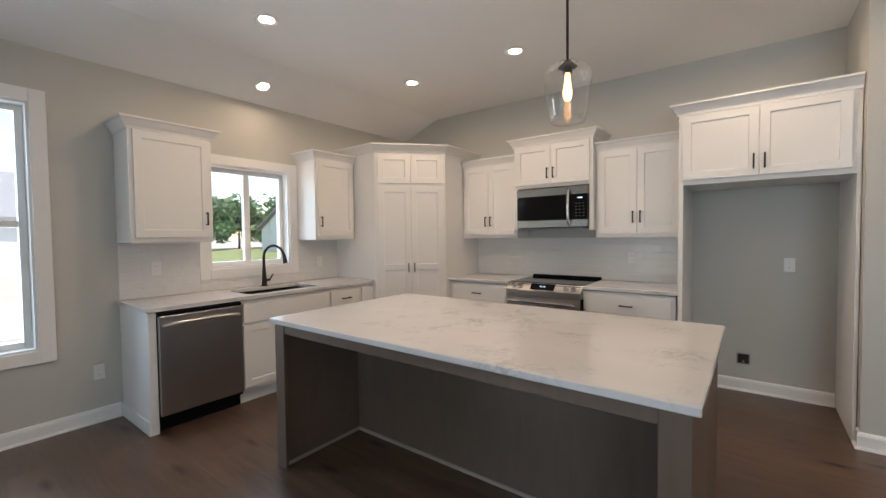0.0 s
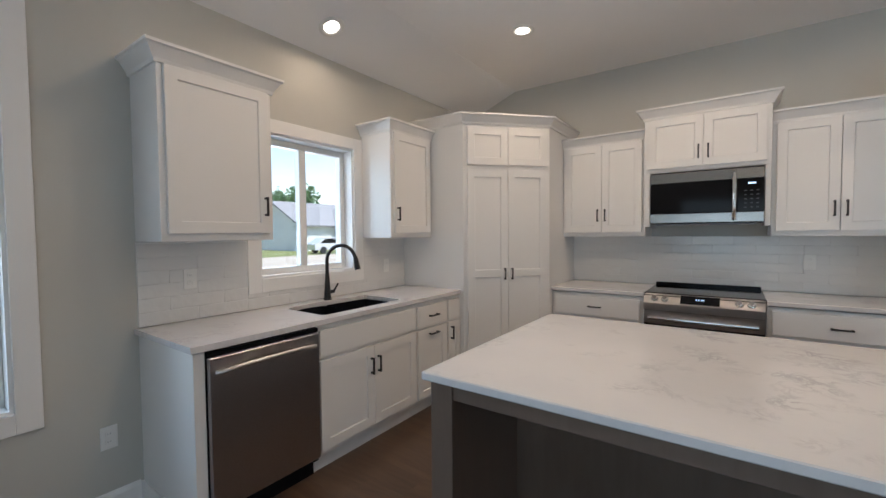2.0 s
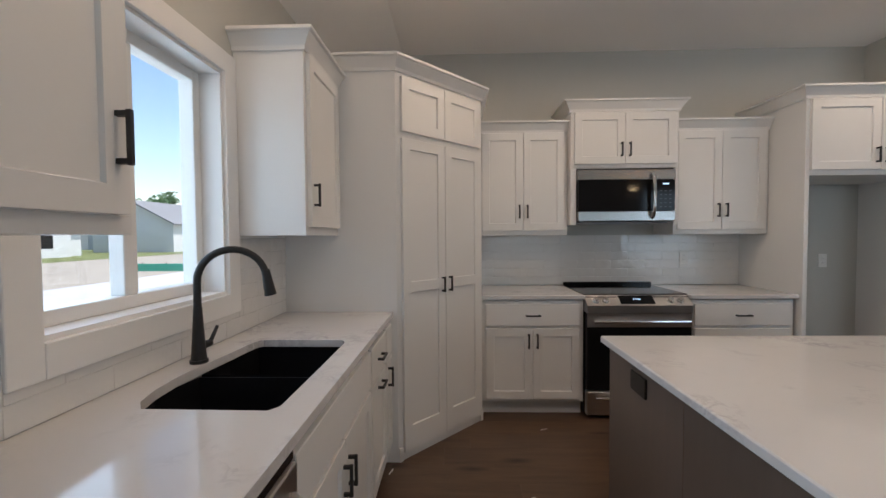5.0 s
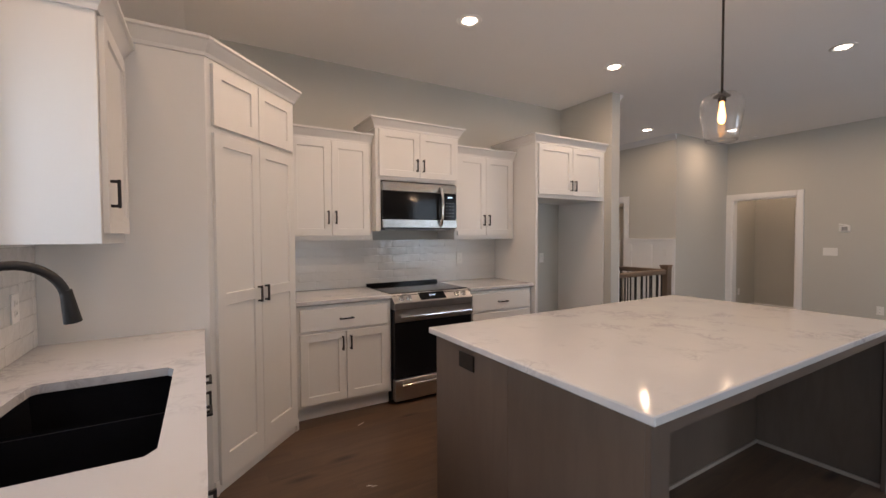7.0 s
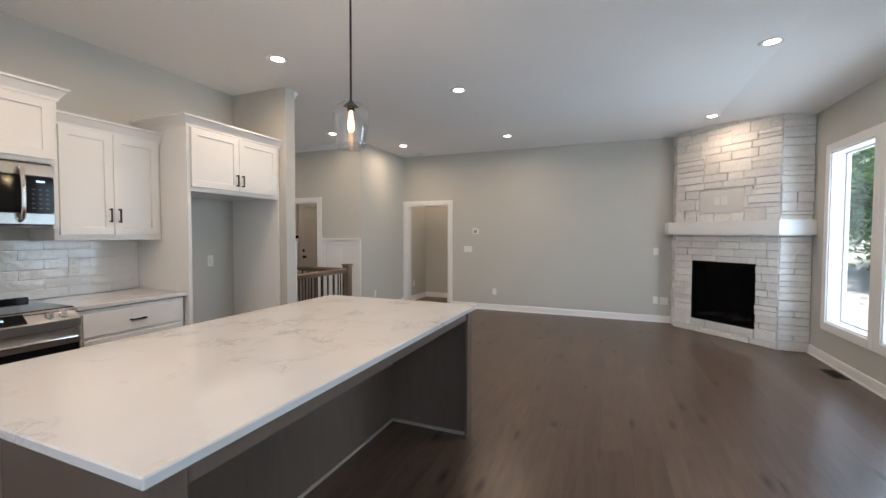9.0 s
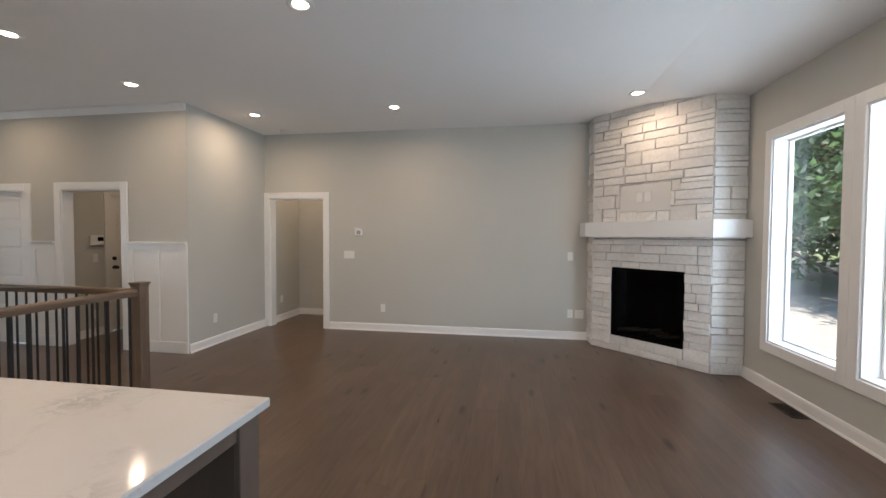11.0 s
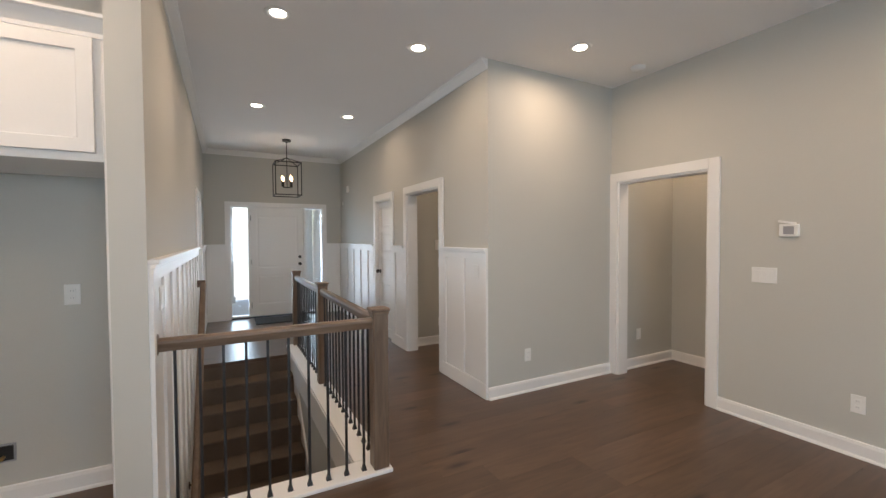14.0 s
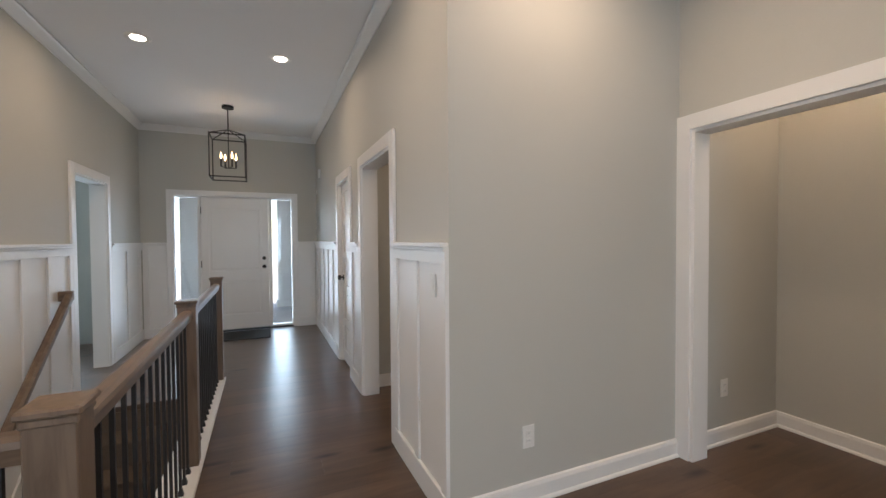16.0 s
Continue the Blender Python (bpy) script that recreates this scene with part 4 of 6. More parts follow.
def downlight(x, y, watts=4.5):
    drop = max(0, (CW - x) * SW_, (CS - y) * SS_)
    tilt_y = -math.degrees(math.atan(SW_)) if x < CW else 0
    tilt_x = math.degrees(math.atan(SS_)) if y < CS else 0
    m = pose(x, y, H - drop, tilt_x, tilt_y, 0)
    c = thing("downlight", m, "round white recessed ceiling downlight, switched on", "ceiling light", "recessed downlights")
    b = B()
    n = 32
    prof = [(0.050, 0.0), (0.056, -0.004), (0.070, -0.010), (0.088, -0.007), (0.092, 0.0)]
    rings = [[b.verts.new((r * math.cos(2 * math.pi * i / n), r * math.sin(2 * math.pi * i / n), z)) for i in range(n)] for r, z in prof]
    for p, q in zip(rings, rings[1:]):
        for i in range(n):
            b.faces.new((p[i], p[(i + 1) % n], q[(i + 1) % n], q[i]))
    part("trim", b, PLASTIC, c, smooth=True)
    b = B()
    tube(b, (0, 0, -0.003), (0, 0, 0.0), 0.051, None, 32)
    part("lens", b, CANGLOW, c)
    d = bpy.data.lights.new("downlight_beam", "AREA")
    d.shape, d.size, d.energy, d.color, d.spread = "DISK", 0.10, watts, (1.0, 0.72, 0.48), radians(172)
    o = new("downlight_beam", d)
    o.matrix_world = m @ pose(0, 0, -0.014)
    return c


for k, (x, y) in enumerate(((-2.93, 3.49), (-1.763, 3.495), (-0.125, 3.505), (-3.875, 2.414), (-2.93, 1.915), (-1.763, 1.915), (1.204, 2.275), (3.41, 2.264), (2.293, 4.746), (3.459, 4.134), (1.231, 4.72), (1.10, -0.44), (3.324, -0.464), (1.235, 6.90), (2.287, 6.876), (5.05, 4.1), (3.7, 5.8))):
    downlight(x, y, 2.9 if k == 12 else 1.5 if k == 3 else 4.3 if k == 2 else 2.0 if k in (13, 14) else 2.4 if k in (8, 10, 16) else 3.9 if k in (7, 9, 15) else 3.5)

pn = thing("pendant_lamp", pose(-0.843, 2.23, 0), "clear glass pendant lamp on a dark rod above the island", "pendant lamp")
b = B()
tube(b, (0, 0, H - 0.025), (0, 0, H), 0.06, 0.062, 32)
part("canopy", b, BRONZE, pn)
b = B()
tube(b, (0, 0, 2.225), (0, 0, H - 0.02), 0.0065, None, 12)
part("rod", b, BRONZE, pn)
b = B()
tube(b, (0, 0, 2.17), (0, 0, 2.23), 0.022, 0.018, 20)
tube(b, (0, 0, 2.2), (0, 0, 2.215), 0.045, 0.03, 24)
part("socket", b, BRONZE, pn)


def lathe(prof, n=40):
    b = B()
    rings = [[b.verts.new((r * math.cos(2 * math.pi * i / n), r * math.sin(2 * math.pi * i / n), z)) for i in range(n)] for r, z in prof]
    for p, q in zip(rings, rings[1:]):
        for i in range(n):
            b.faces.new((p[i], p[(i + 1) % n], q[(i + 1) % n], q[i]))
    return b


shade = [(0.034, 2.221), (0.075, 2.211), (0.103, 2.187), (0.112, 2.15), (0.108, 2.095), (0.097, 2.025), (0.086, 1.965), (0.080, 1.94), (0.077, 1.942)]
sh = part("shade", lathe(shade), SHADEGLASS, pn, "clear glass shade", smooth=True)
sh.visible_shadow = False
b = lathe([(0.001, 2.04), (0.012, 2.045), (0.019, 2.06), (0.021, 2.08), (0.017, 2.115), (0.012, 2.145), (0.011, 2.17)], 20)
part("bulb", b, BULBGLOW, pn, "warm glowing bulb", smooth=True)
pl = bpy.data.lights.new("pendant_light", "POINT")
pl.energy, pl.color, pl.shadow_soft_size = 1.7, (1.0, 0.68, 0.36), 0.012
new("pendant_light", pl).location = (-0.843, 2.23, 1.94)

# lantern in the hall
lt = thing("lantern", pose(1.755, 8.49, 0), "black open-frame box lantern with four candle bulbs", "pendant lamp")
b = B()
tube(b, (0, 0, H - 0.03), (0, 0, H), 0.065, 0.065, 28)
part("canopy", b, BLACK, lt)
b = B()
tube(b, (0, 0, 2.685), (0, 0, H - 0.02), 0.007, None, 10)
part("rod", b, BLACK, lt)
b = B()
q_, z0_, z1_, r_ = 0.186, 2.10, 2.595, 0.007
for sx in (-1, 1):
    for sy in (-1, 1):
        b = B()
        box(b, sx * q_ - r_, sx * q_ + r_, sy * q_ - r_, sy * q_ + r_, z0_, z1_)
        part("cage_post", b, BLACK, lt)
        b = B()
        tube(b, (sx * q_, sy * q_, z1_), (0, 0, 2.685), 0.006, None, 8)
        part("roof_bar", b, BLACK, lt)
for z in (z0_, z1_):
    for s in (-1, 1):
        b = B()
        box(b, -q_ - r_, q_ + r_, s * q_ - r_ * 0.9, s * q_ + r_ * 0.9, z - r_, z + r_)
        part("cage_rail", b, BLACK, lt)
        b = B()
        box(b, s * q_ - r_ * 0.9, s * q_ + r_ * 0.9, -q_ + r_, q_ - r_, z - r_, z + r_)
        part("cage_rail", b, BLACK, lt)
b = B()
tube(b, (0, 0, 2.22), (0, 0, 2.685), 0.006, None, 8)
for a in range(4):
    dx, dy = 0.088 * math.cos(a * math.pi / 2 + 0.5), 0.088 * math.sin(a * math.pi / 2 + 0.5)
    tube(b, (0, 0, 2.225), (dx, dy, 2.235), 0.005, None, 8)
    tube(b, (dx, dy, 2.235), (dx, dy, 2.33), 0.010, None, 10)
part("candle_arms", b, BLACK, lt)
for a in range(4):
    dx, dy = 0.088 * math.cos(a * math.pi / 2 + 0.5), 0.088 * math.sin(a * math.pi / 2 + 0.5)
    b = lathe([(0.006, 2.33), (0.0105, 2.35), (0.009, 2.375), (0.003, 2.40), (0.0008, 2.412)], 14)
    for v in b.verts:
        v.co += Vector((dx, dy, 0))
    part("bulb", b, FLAMEGLOW, lt, smooth=True)
ll = bpy.data.lights.new("lantern_light", "POINT")
ll.energy, ll.color, ll.shadow_soft_size = 3.0, (1.0, 0.72, 0.44), 0.012
new("lantern_light", ll).location = (1.755, 8.49, 2.40)

# ---- fireplace ----
FPT = [(XE - 0.002, -0.185), (4.20, -0.20), (3.215, -1.185), (3.23, YS + 0.002), (XE - 0.002, YS + 0.002)]
fp = thing("fireplace", pose(0, 0, 0), "corner fireplace clad in white ledger stone with dark firebox", "fireplace")
FA, FB = Vector(FPT[1]), Vector(FPT[2])
fd = (FB - FA).normalized()
FL = (FB - FA).length
fn = Vector((fd.y, -fd.x))


def fire_frame(a, b_):
    """Local frame of a stone face: x from a to b along the floor, y into the stone."""
    d = (Vector(b_) - Vector(a)).normalized()
    n = Vector((-d.y, d.x))
    return Matrix(((d.x, n.x, 0, a[0]), (d.y, n.y, 0, a[1]), (0, 0, 1, 0), (0, 0, 0, 1)))


BOXU0, BOXU1, BOXZ0, BOXZ1 = 0.27, 1.135, 0.195, 1.042
PLU0, PLU1, PLZ0, PLZ1 = 0.367, 0.97, 1.722, 2.042
fm = fire_frame(FA, FB)
# core behind the stones, with the firebox left open
b = B()
IN = 0.028
for x0, x1, z0, z1, y0, y1 in ((0, BOXU0, 0, 3.0, IN, 0.30), (BOXU1, FL, 0, 3.0, IN, 0.18), (BOXU0, BOXU1, 0, BOXZ0, IN, 0.30), (BOXU0, BOXU1, BOXZ1, 3.0, IN, 0.30)):
    box(b, x0, x1, y0, y1, z0, z1, turn=fm)
part("core", b, MORTAR, fp)
b = B()
m2 = fire_frame(FPT[0], FPT[1])
box(b, 0.0, (Vector(FPT[1]) - Vector(FPT[0])).length, IN, 0.2, 0, 3.0, turn=m2)
part("core", b, MORTAR, fp)
b = B()
m3 = fire_frame(FPT[2], FPT[3])
box(b, 0.0, (Vector(FPT[3]) - Vector(FPT[2])).length, IN, 0.2, 0, 3.0, turn=m3)
part("core", b, MORTAR, fp)
b = B()
box(b, BOXU0 + 0.001, BOXU1 - 0.001, 0.30, 0.32, BOXZ0, BOXZ1, turn=fm)
box(b, BOXU0, BOXU0 + 0.012, 0.02, 0.30, BOXZ0, BOXZ1, turn=fm)
box(b, BOXU1 - 0.012, BOXU1, 0.02, 0.30, BOXZ0, BOXZ1, turn=fm)
box(b, BOXU0 + 0.012, BOXU1 - 0.012, 0.02, 0.30, BOXZ0, BOXZ0 + 0.012, turn=fm)
box(b, BOXU0 + 0.012, BOXU1 - 0.012, 0.02, 0.30, BOXZ1 - 0.012, BOXZ1, turn=fm)
fbx = part("firebox", b, SOOT, fp, "black metal firebox")
b = B()
for u0, u1, z0, z1 in ((BOXU0, BOXU0 + 0.035, BOXZ0, BOXZ1), (BOXU1 - 0.035, BOXU1, BOXZ0, BOXZ1), (BOXU0 + 0.035, BOXU1 - 0.035, BOXZ0, BOXZ0 + 0.05), (BOXU0 + 0.035, BOXU1 - 0.035, BOXZ1 - 0.04, BOXZ1)):
    box(b, u0, u1, 0.0, 0.019, z0, z1, 0.002, turn=fm)
part("surround", b, SOOT, fbx)
b = B()
box(b, BOXU0 + 0.035, BOXU1 - 0.035, 0.022, 0.026, BOXZ0 + 0.05, BOXZ1 - 0.04, turn=fm)
part("glass", b, FIREGLASS, fbx)
rl = random.Random(4)
for i in range(5):
    b = B()
    u = BOXU0 + 0.17 + i * 0.12
    a_ = rl.uniform(-0.05, 0.05)
    tube(b, fm @ Vector((u - 0.13, 0.15 + rl.uniform(-0.05, 0.05), BOXZ0 + 0.05 + 0.02 * (i % 2))), fm @ Vector((u + 0.13, 0.16 + a_, BOXZ0 + 0.09 + rl.uniform(0, 0.05))), 0.028, 0.022, 9)
    part("log", b, LOGGREY, fbx, "grey ceramic log")
b = B()
box(b, PLU0, PLU1, -0.004, 0.03, PLZ0, PLZ1, 0.003, turn=fm)
plate = part("tv_panel", b, SMOOTHPANEL, fp, "flat pale panel left for a television mount")
for i in range(2):
    b = B()
    u = (PLU0 + PLU1) / 2 - 0.09 + i * 0.10
    box(b, u, u + 0.075, -0.009, -0.0035, 1.83, 1.95, 0.002, turn=fm)
    part("cover_plate", b, PLASTIC, plate)

sr = random.Random(11)


def stone_piece(m, u0, u1, z0, z1):
    """One split-faced stone, uneven in front, as its own small mesh."""
    b = B()
    g = 0.0028
    u0, u1, z0, z1 = u0 + g, u1 - g, z0 + g, z1 - g
    dep = sr.uniform(-0.016, 0.006)
    c = min(0.0045, (z1 - z0) * 0.12)
    back = [(u0, z0), (u1, z0), (u1, z1), (u0, z1)]
    ins = [(u0 + c, z0 + c), (u1 - c, z0 + c), (u1 - c, z1 - c), (u0 + c, z1 - c)]
    rb = [b.verts.new(m @ Vector((u, 0.03, z))) for u, z in back]
    rm = [b.verts.new(m @ Vector((u + sr.uniform(-0.002, 0.002), dep - 0.001, z + sr.uniform(-0.002, 0.002)))) for u, z in back]
    nf = max(2, int((u1 - u0) / 0.07))
    grid = []
    for k in range(3):
        row = []
        for i in range(nf + 1):
            u = ins[0][0] + (ins[1][0] - ins[0][0]) * i / nf
            z = ins[0][1] + (ins[3][1] - ins[0][1]) * k / 2
            row.append(b.verts.new(m @ Vector((u, dep - 0.004 + sr.uniform(-0.003, 0.003), z))))
        grid.append(row)
    for i in range(4):
        b.faces.new((rb[i], rb[(i + 1) % 4], rm[(i + 1) % 4], rm[i]))
    for k in range(2):
        for i in range(nf):
            b.faces.new((grid[k][i], grid[k][i + 1], grid[k + 1][i + 1], grid[k + 1][i]))
    b.faces.new((rm[0], rm[1], *grid[0][::-1]))
    b.faces.new((rm[2], rm[3], *grid[2]))
    b.faces.new((rm[1], rm[2], grid[2][-1], grid[1][-1], grid[0][-1]))
    b.faces.new((rm[3], rm[0], grid[0][0], grid[1][0], grid[2][0]))
    part("stone", b, STONE, fp)


def stone_face(m, length, ztop, voids):
    """Courses of stones with some double-height ones, up to ztop(u)."""
    z = 0.0
    while z < 2.95:
        low = z < 1.4
        h = sr.uniform(0.055, 0.105) if low else sr.uniform(0.09, 0.175)
        if low and sr.random() < 0.2:
            h *= 1.5
        u = 0.0
        while u < length - 0.001:
            w = sr.uniform(0.14, 0.42) if low else sr.uniform(0.13, 0.44)
            if length - u - w < 0.1:
                w = length - u
            rects = [(u, u + w, z, min(z + h, ztop(u + w / 2) + 0.02))]
            for a, c, e, f in voids:
                cut = []
                for p, q, s0, s1 in rects:
                    if q <= a or p >= c or s1 <= e or s0 >= f:
                        cut.append((p, q, s0, s1))
                        continue
                    cut += [(p, min(q, a), s0, s1), (max(p, c), q, s0, s1), (max(p, a), min(q, c), s0, e), (max(p, a), min(q, c), f, s1)]
                rects = [k for k in cut if k[1] - k[0] > 0.012 and k[3] - k[2] > 0.008]
            for p, q, zz0, zz1 in rects:
                if zz1 > zz0:
                    if not low and zz1 - zz0 > 0.11 and sr.random() < 0.42:
                        half = zz0 + (zz1 - zz0) * sr.choice((0.36, 0.5, 0.62))
                        stone_piece(m, p, q, zz0, half)
                        stone_piece(m, p, q, half, zz1)
                    else:
                        stone_piece(m, p, q, zz0, zz1)
            u += w
        z += h


def ceiling_at(m):
    return lambda u: H - max(0, (CS - (m @ Vector((u, 0, 0))).y) * SS_)


stone_face(fm, FL, ceiling_at(fm), [(BOXU0, BOXU1, BOXZ0, BOXZ1), (PLU0, PLU1, PLZ0, PLZ1)])
stone_face(m3, (Vector(FPT[3]) - Vector(FPT[2])).length, ceiling_at(m3), [])
stone_face(m2, (Vector(FPT[1]) - Vector(FPT[0])).length, ceiling_at(m2), [])
# mantel shelf wrapping three faces
b = sweep(B(), [(*FPT[0], 0), (*FPT[1], 0), (*FPT[2], 0), (*FPT[3], 0)][::-1], [(-0.115, 1.423), (0.02, 1.423), (0.02, 1.606), (-0.115, 1.606)])
solid("mantel_shelf", b, TRIM, "white painted box mantel shelf on the fireplace", "mantel")

# ---- stairs and railing ----
NR = 13
st = thing("staircase", pose(0, 0, 0), "carpeted stairs going down beside the hall", "stairs")
for i in range(NR):
    b = B()
    y1_ = SY1 - i * 0.245
    z1 = -0.19 * (i + 1)
    box(b, HL + 0.02, SX1 - 0.02, y1_ - 0.27, y1_, z1 - 0.04, z1, 0.008)
    part("tread", b, CARPET, st)
    b = B()
    box(b, HL + 0.02, SX1 - 0.02, y1_ - 0.02, y1_ - 0.002, z1, z1 + 0.15)
    part("riser", b, CARPET, st)
b = B()
for s0 in (HL + 0.001, SX1 - 0.019):
    v = [b.verts.new((x, y, z)) for x in (s0, s0 + 0.018) for y, z in ((SY1, -0.42), (SY1, 0.0), (SY1 - 0.15, 0.0), (SY0 + 0.02, -2.28), (SY0 + 0.02, -2.75))]
    b.faces.new(v[:5])
    b.faces.new(v[:4:-1])
    for i in range(5):
        b.faces.new((v[i], v[(i + 1) % 5], v[5 + (i + 1) % 5], v[5 + i]))
part("skirt_board", b, TRIM, st)
wall("wall_stairwell_east", "x", SX1, 0.11, SY0, SY1 + 0.1, -3.0, -0.017)
wall("wall_stairwell_south", "y", SY0, -0.11, HL, SX1 + 0.11, -3.0, -0.017)
wall("wall_stairwell_north", "y", SY1, 0.1, HL, SX1, -3.0, -0.30)
b = B()
box(b, HL - 0.1, SX1 + 0.2, SY0 - 0.2, SY1 + 0.2, -3.1, -3.0)
solid("floor_lower", b, CARPET, "carpeted landing at the foot of the stairs", "floor", "structure")
# white curb caps
b = B()
box(b, HL + 0.002, 1.768, 4.012, 4.19, 0.0, 0.024, 0.004)
box(b, SX1 - 0.02, 1.768, 4.19, 7.42, 0.0, 0.024, 0.004)
box(b, SX1 - 0.025, SX1 - 0.001, SY0 + 0.022, SY1, -0.24, -0.001)
box(b, HL + 0.002, SX1 - 0.001, SY0 + 0.001, SY0 + 0.021, -0.24, -0.001)
solid("trim_stairwell", b, TRIM, "white painted curb cap round the stairwell", "trim", "structure")

ral = thing("stair_railing", pose(0, 0, 0), "stained wooden railing with black iron balusters round the stairwell", "railing")
RX, RY = 1.705, 4.078
NEWELS = ((RX, RY), (RX, 5.74), (RX, 7.37))
for x, y in NEWELS:
    b = B()
    s = 0.047
    box(b, x - s, x + s, y - s, y + s, 0.024, 0.985, 0.004)
    nw = part("newel_post", b, RAILWOOD, ral)
    b = B()
    box(b, x - 0.058, x + 0.058, y - 0.058, y + 0.058, 0.985, 1.004, 0.005)
    box(b, x - 0.051, x + 0.051, y - 0.051, y + 0.051, 0.965, 0.985, 0.004)
    part("cap", b, RAILWOOD, nw)


def handrail(p0, p1, mat):
    """A rounded rail from p0 to p1."""
    p0, p1 = Vector(p0), Vector(p1)
    d = p1 - p0
    prof = [(-0.022, -0.032), (0.022, -0.032), (0.026, -0.012), (0.031, 0.006), (0.028, 0.02), (0.014, 0.03), (-0.014, 0.03), (-0.028, 0.02), (-0.031, 0.006), (-0.026, -0.012)]
    side = Vector((-d.y, d.x, 0)).normalized()
    upv = d.cross(side).normalized() * -1
    if upv.z < 0:
        upv = -upv
    b = B()
    ra = [b.verts.new(p0 + side * u + upv * v) for u, v in prof]
    rb = [b.verts.new(p1 + side * u + upv * v) for u, v in prof]
    n = len(prof)
    b.faces.new(ra)
    b.faces.new(rb[::-1])
    for i in range(n):
        b.faces.new((ra[i], ra[(i + 1) % n], rb[(i + 1) % n], rb[i]))
    return b


part("handrail", handrail((HL + 0.012, RY, 0.917), (RX - 0.047, RY, 0.917), RAILWOODX), RAILWOODX, ral)
for i in range(2):
    part("handrail", handrail((RX, NEWELS[i][1] + 0.047, 0.917), (RX, NEWELS[i + 1][1] - 0.047, 0.917), RAILWOODY), RAILWOODY, ral)
b = B()
tube(b, (HL + 0.001, RY, 0.917), (HL + 0.018, RY, 0.917), 0.055, 0.05, 24)
part("rosette", b, RAILWOODX, ral)
bal_mesh, shoe_mesh = None, None


def baluster(x, y):
    global bal_mesh, shoe_mesh
    if bal_mesh is None:
        b = B()
        box(b, -0.0065, 0.0065, -0.0065, 0.0065, 0.024, 0.90)
        bal_mesh = mesh_of("baluster", b, BLACK)
        b = B()
        bmesh.ops.create_cone(b, cap_ends=True, segments=4, radius1=0.021, radius2=0.011, depth=0.032, matrix=Matrix.Translation((0, 0, 0.040)) @ Matrix.Rotation(math.pi / 4, 4, "Z"))
        shoe_mesh = mesh_of("shoe", b, BLACK)
    o = new("baluster", bal_mesh)
    o.parent, o.location = ral, (x, y, 0)
    s = new("shoe", shoe_mesh)
    s.parent = o


nb = 10
for i in range(nb):
    baluster(HL + (RX - 0.047 - HL) * (i + 0.8) / (nb + 0.3), RY)
for a, c in ((NEWELS[0][1], NEWELS[1][1]), (NEWELS[1][1], NEWELS[2][1])):
    for i in range(14):
        baluster(RX, a + (c - a) * (i + 1) / 15)
# wall handrail down the stairs
wr = thing("wall_handrail", pose(0, 0, 0), "stained wooden handrail on brackets along the stair wall", "handrail")
ang = 0.19 / 0.245
part("rail", handrail((HL + 0.075, 7.25, 0.90), (HL + 0.075, 4.3, 0.90 - ang * 2.95), RAILWOODY), RAILWOODY, wr)
b = B()
box(b, HL + 0.002, HL + 0.10, 7.235, 7.28, 0.865, 0.945, 0.006)
part("return", b, RAILWOODX, wr)
for y in (6.7, 5.5, 4.5):
    z = 0.90 - ang * (7.25 - y)
    b = B()
    tube(b, (HL + 0.022, y, z - 0.09), (HL + 0.03, y, z - 0.09), 0.028, 0.028, 16)
    tube(b, (HL + 0.03, y, z - 0.09), (HL + 0.075, y, z - 0.07), 0.007, None, 10)
    tube(b, (HL + 0.075, y, z - 0.07), (HL + 0.075, y, z - 0.03), 0.007, None, 10)
    part("bracket", b, BRONZE, wr)

# ---- board and batten in the hall ----


def wainscot(m, length, battens, low=0.0, ends=0.0):
    """White board and batten; local x along the wall, y into the wall, origin at its left foot."""
    w = thing("wainscot", m, "white board and batten panelling with a cap ledge", "panelling", kind="structure")
    b = B()
    box(b, 0, length, -0.006, 0, low, 1.313)
    part("panel", b, TRIM, w)
    b = B()
    box(b, 0, length, -0.045, 0, 1.313, 1.335, 0.003)
    box(b, 0, length, -0.03, -0.006, 1.293, 1.313, 0.003)
    part("cap", b, TRIM, w)
    b = B()
    box(b, 0, length, -0.022, -0.006, 1.232, 1.293, 0.001)
    part("top_rail", b, TRIM, w)
    if low == 0.0:
        b = B()
        box(b, 0, length, -0.024, -0.006, 0, 0.135, 0.003)
        part("base_rail", b, TRIM, w)
    for x in battens:
        b = B()
        box(b, x, x + 0.062, -0.020, -0.006, max(low, 0.135) if low == 0 else low, 1.232, 0.001)
        part("batten", b, TRIM, w)
    return w


wainscot(pose(HL, 3.955, 0, 0, 0, 90), 3.555, [0.0] + [0.388 * k for k in range(1, 9)] + [3.493], low=-2.9)
wainscot(pose(HL, 8.52, 0, 0, 0, 90), YF - 8.52, [0.0, 0.55, 1.10])
wainscot(pose(HL + 0.025, YF, 0, 0, 0, 0), 0.284, [0.0, 0.22])
wainscot(pose(2.624, YF, 0, 0, 0, 0), HR - 2.65, [0.0, 0.19])
wainscot(pose(HR, YF - 0.025, 0, 0, 0, -90), YF - 0.025 - 7.71, [0.0, 0.42, 0.84, 1.26, 1.66, 1.95])
wainscot(pose(HR, 6.886, 0, 0, 0, -90), 0.362, [0.0, 0.30])
wainscot(pose(HR, 5.461, 0, 0, 0, -90), 5.461 - YC, [0.0, 0.37, 0.748])
CORNICE = [(0, H - 0.085), (0.010, H - 0.085), (0.016, H - 0.072), (0.055, H - 0.024), (0.066, H - 0.018), (0.066, H - 0.001), (0, H - 0.001)]
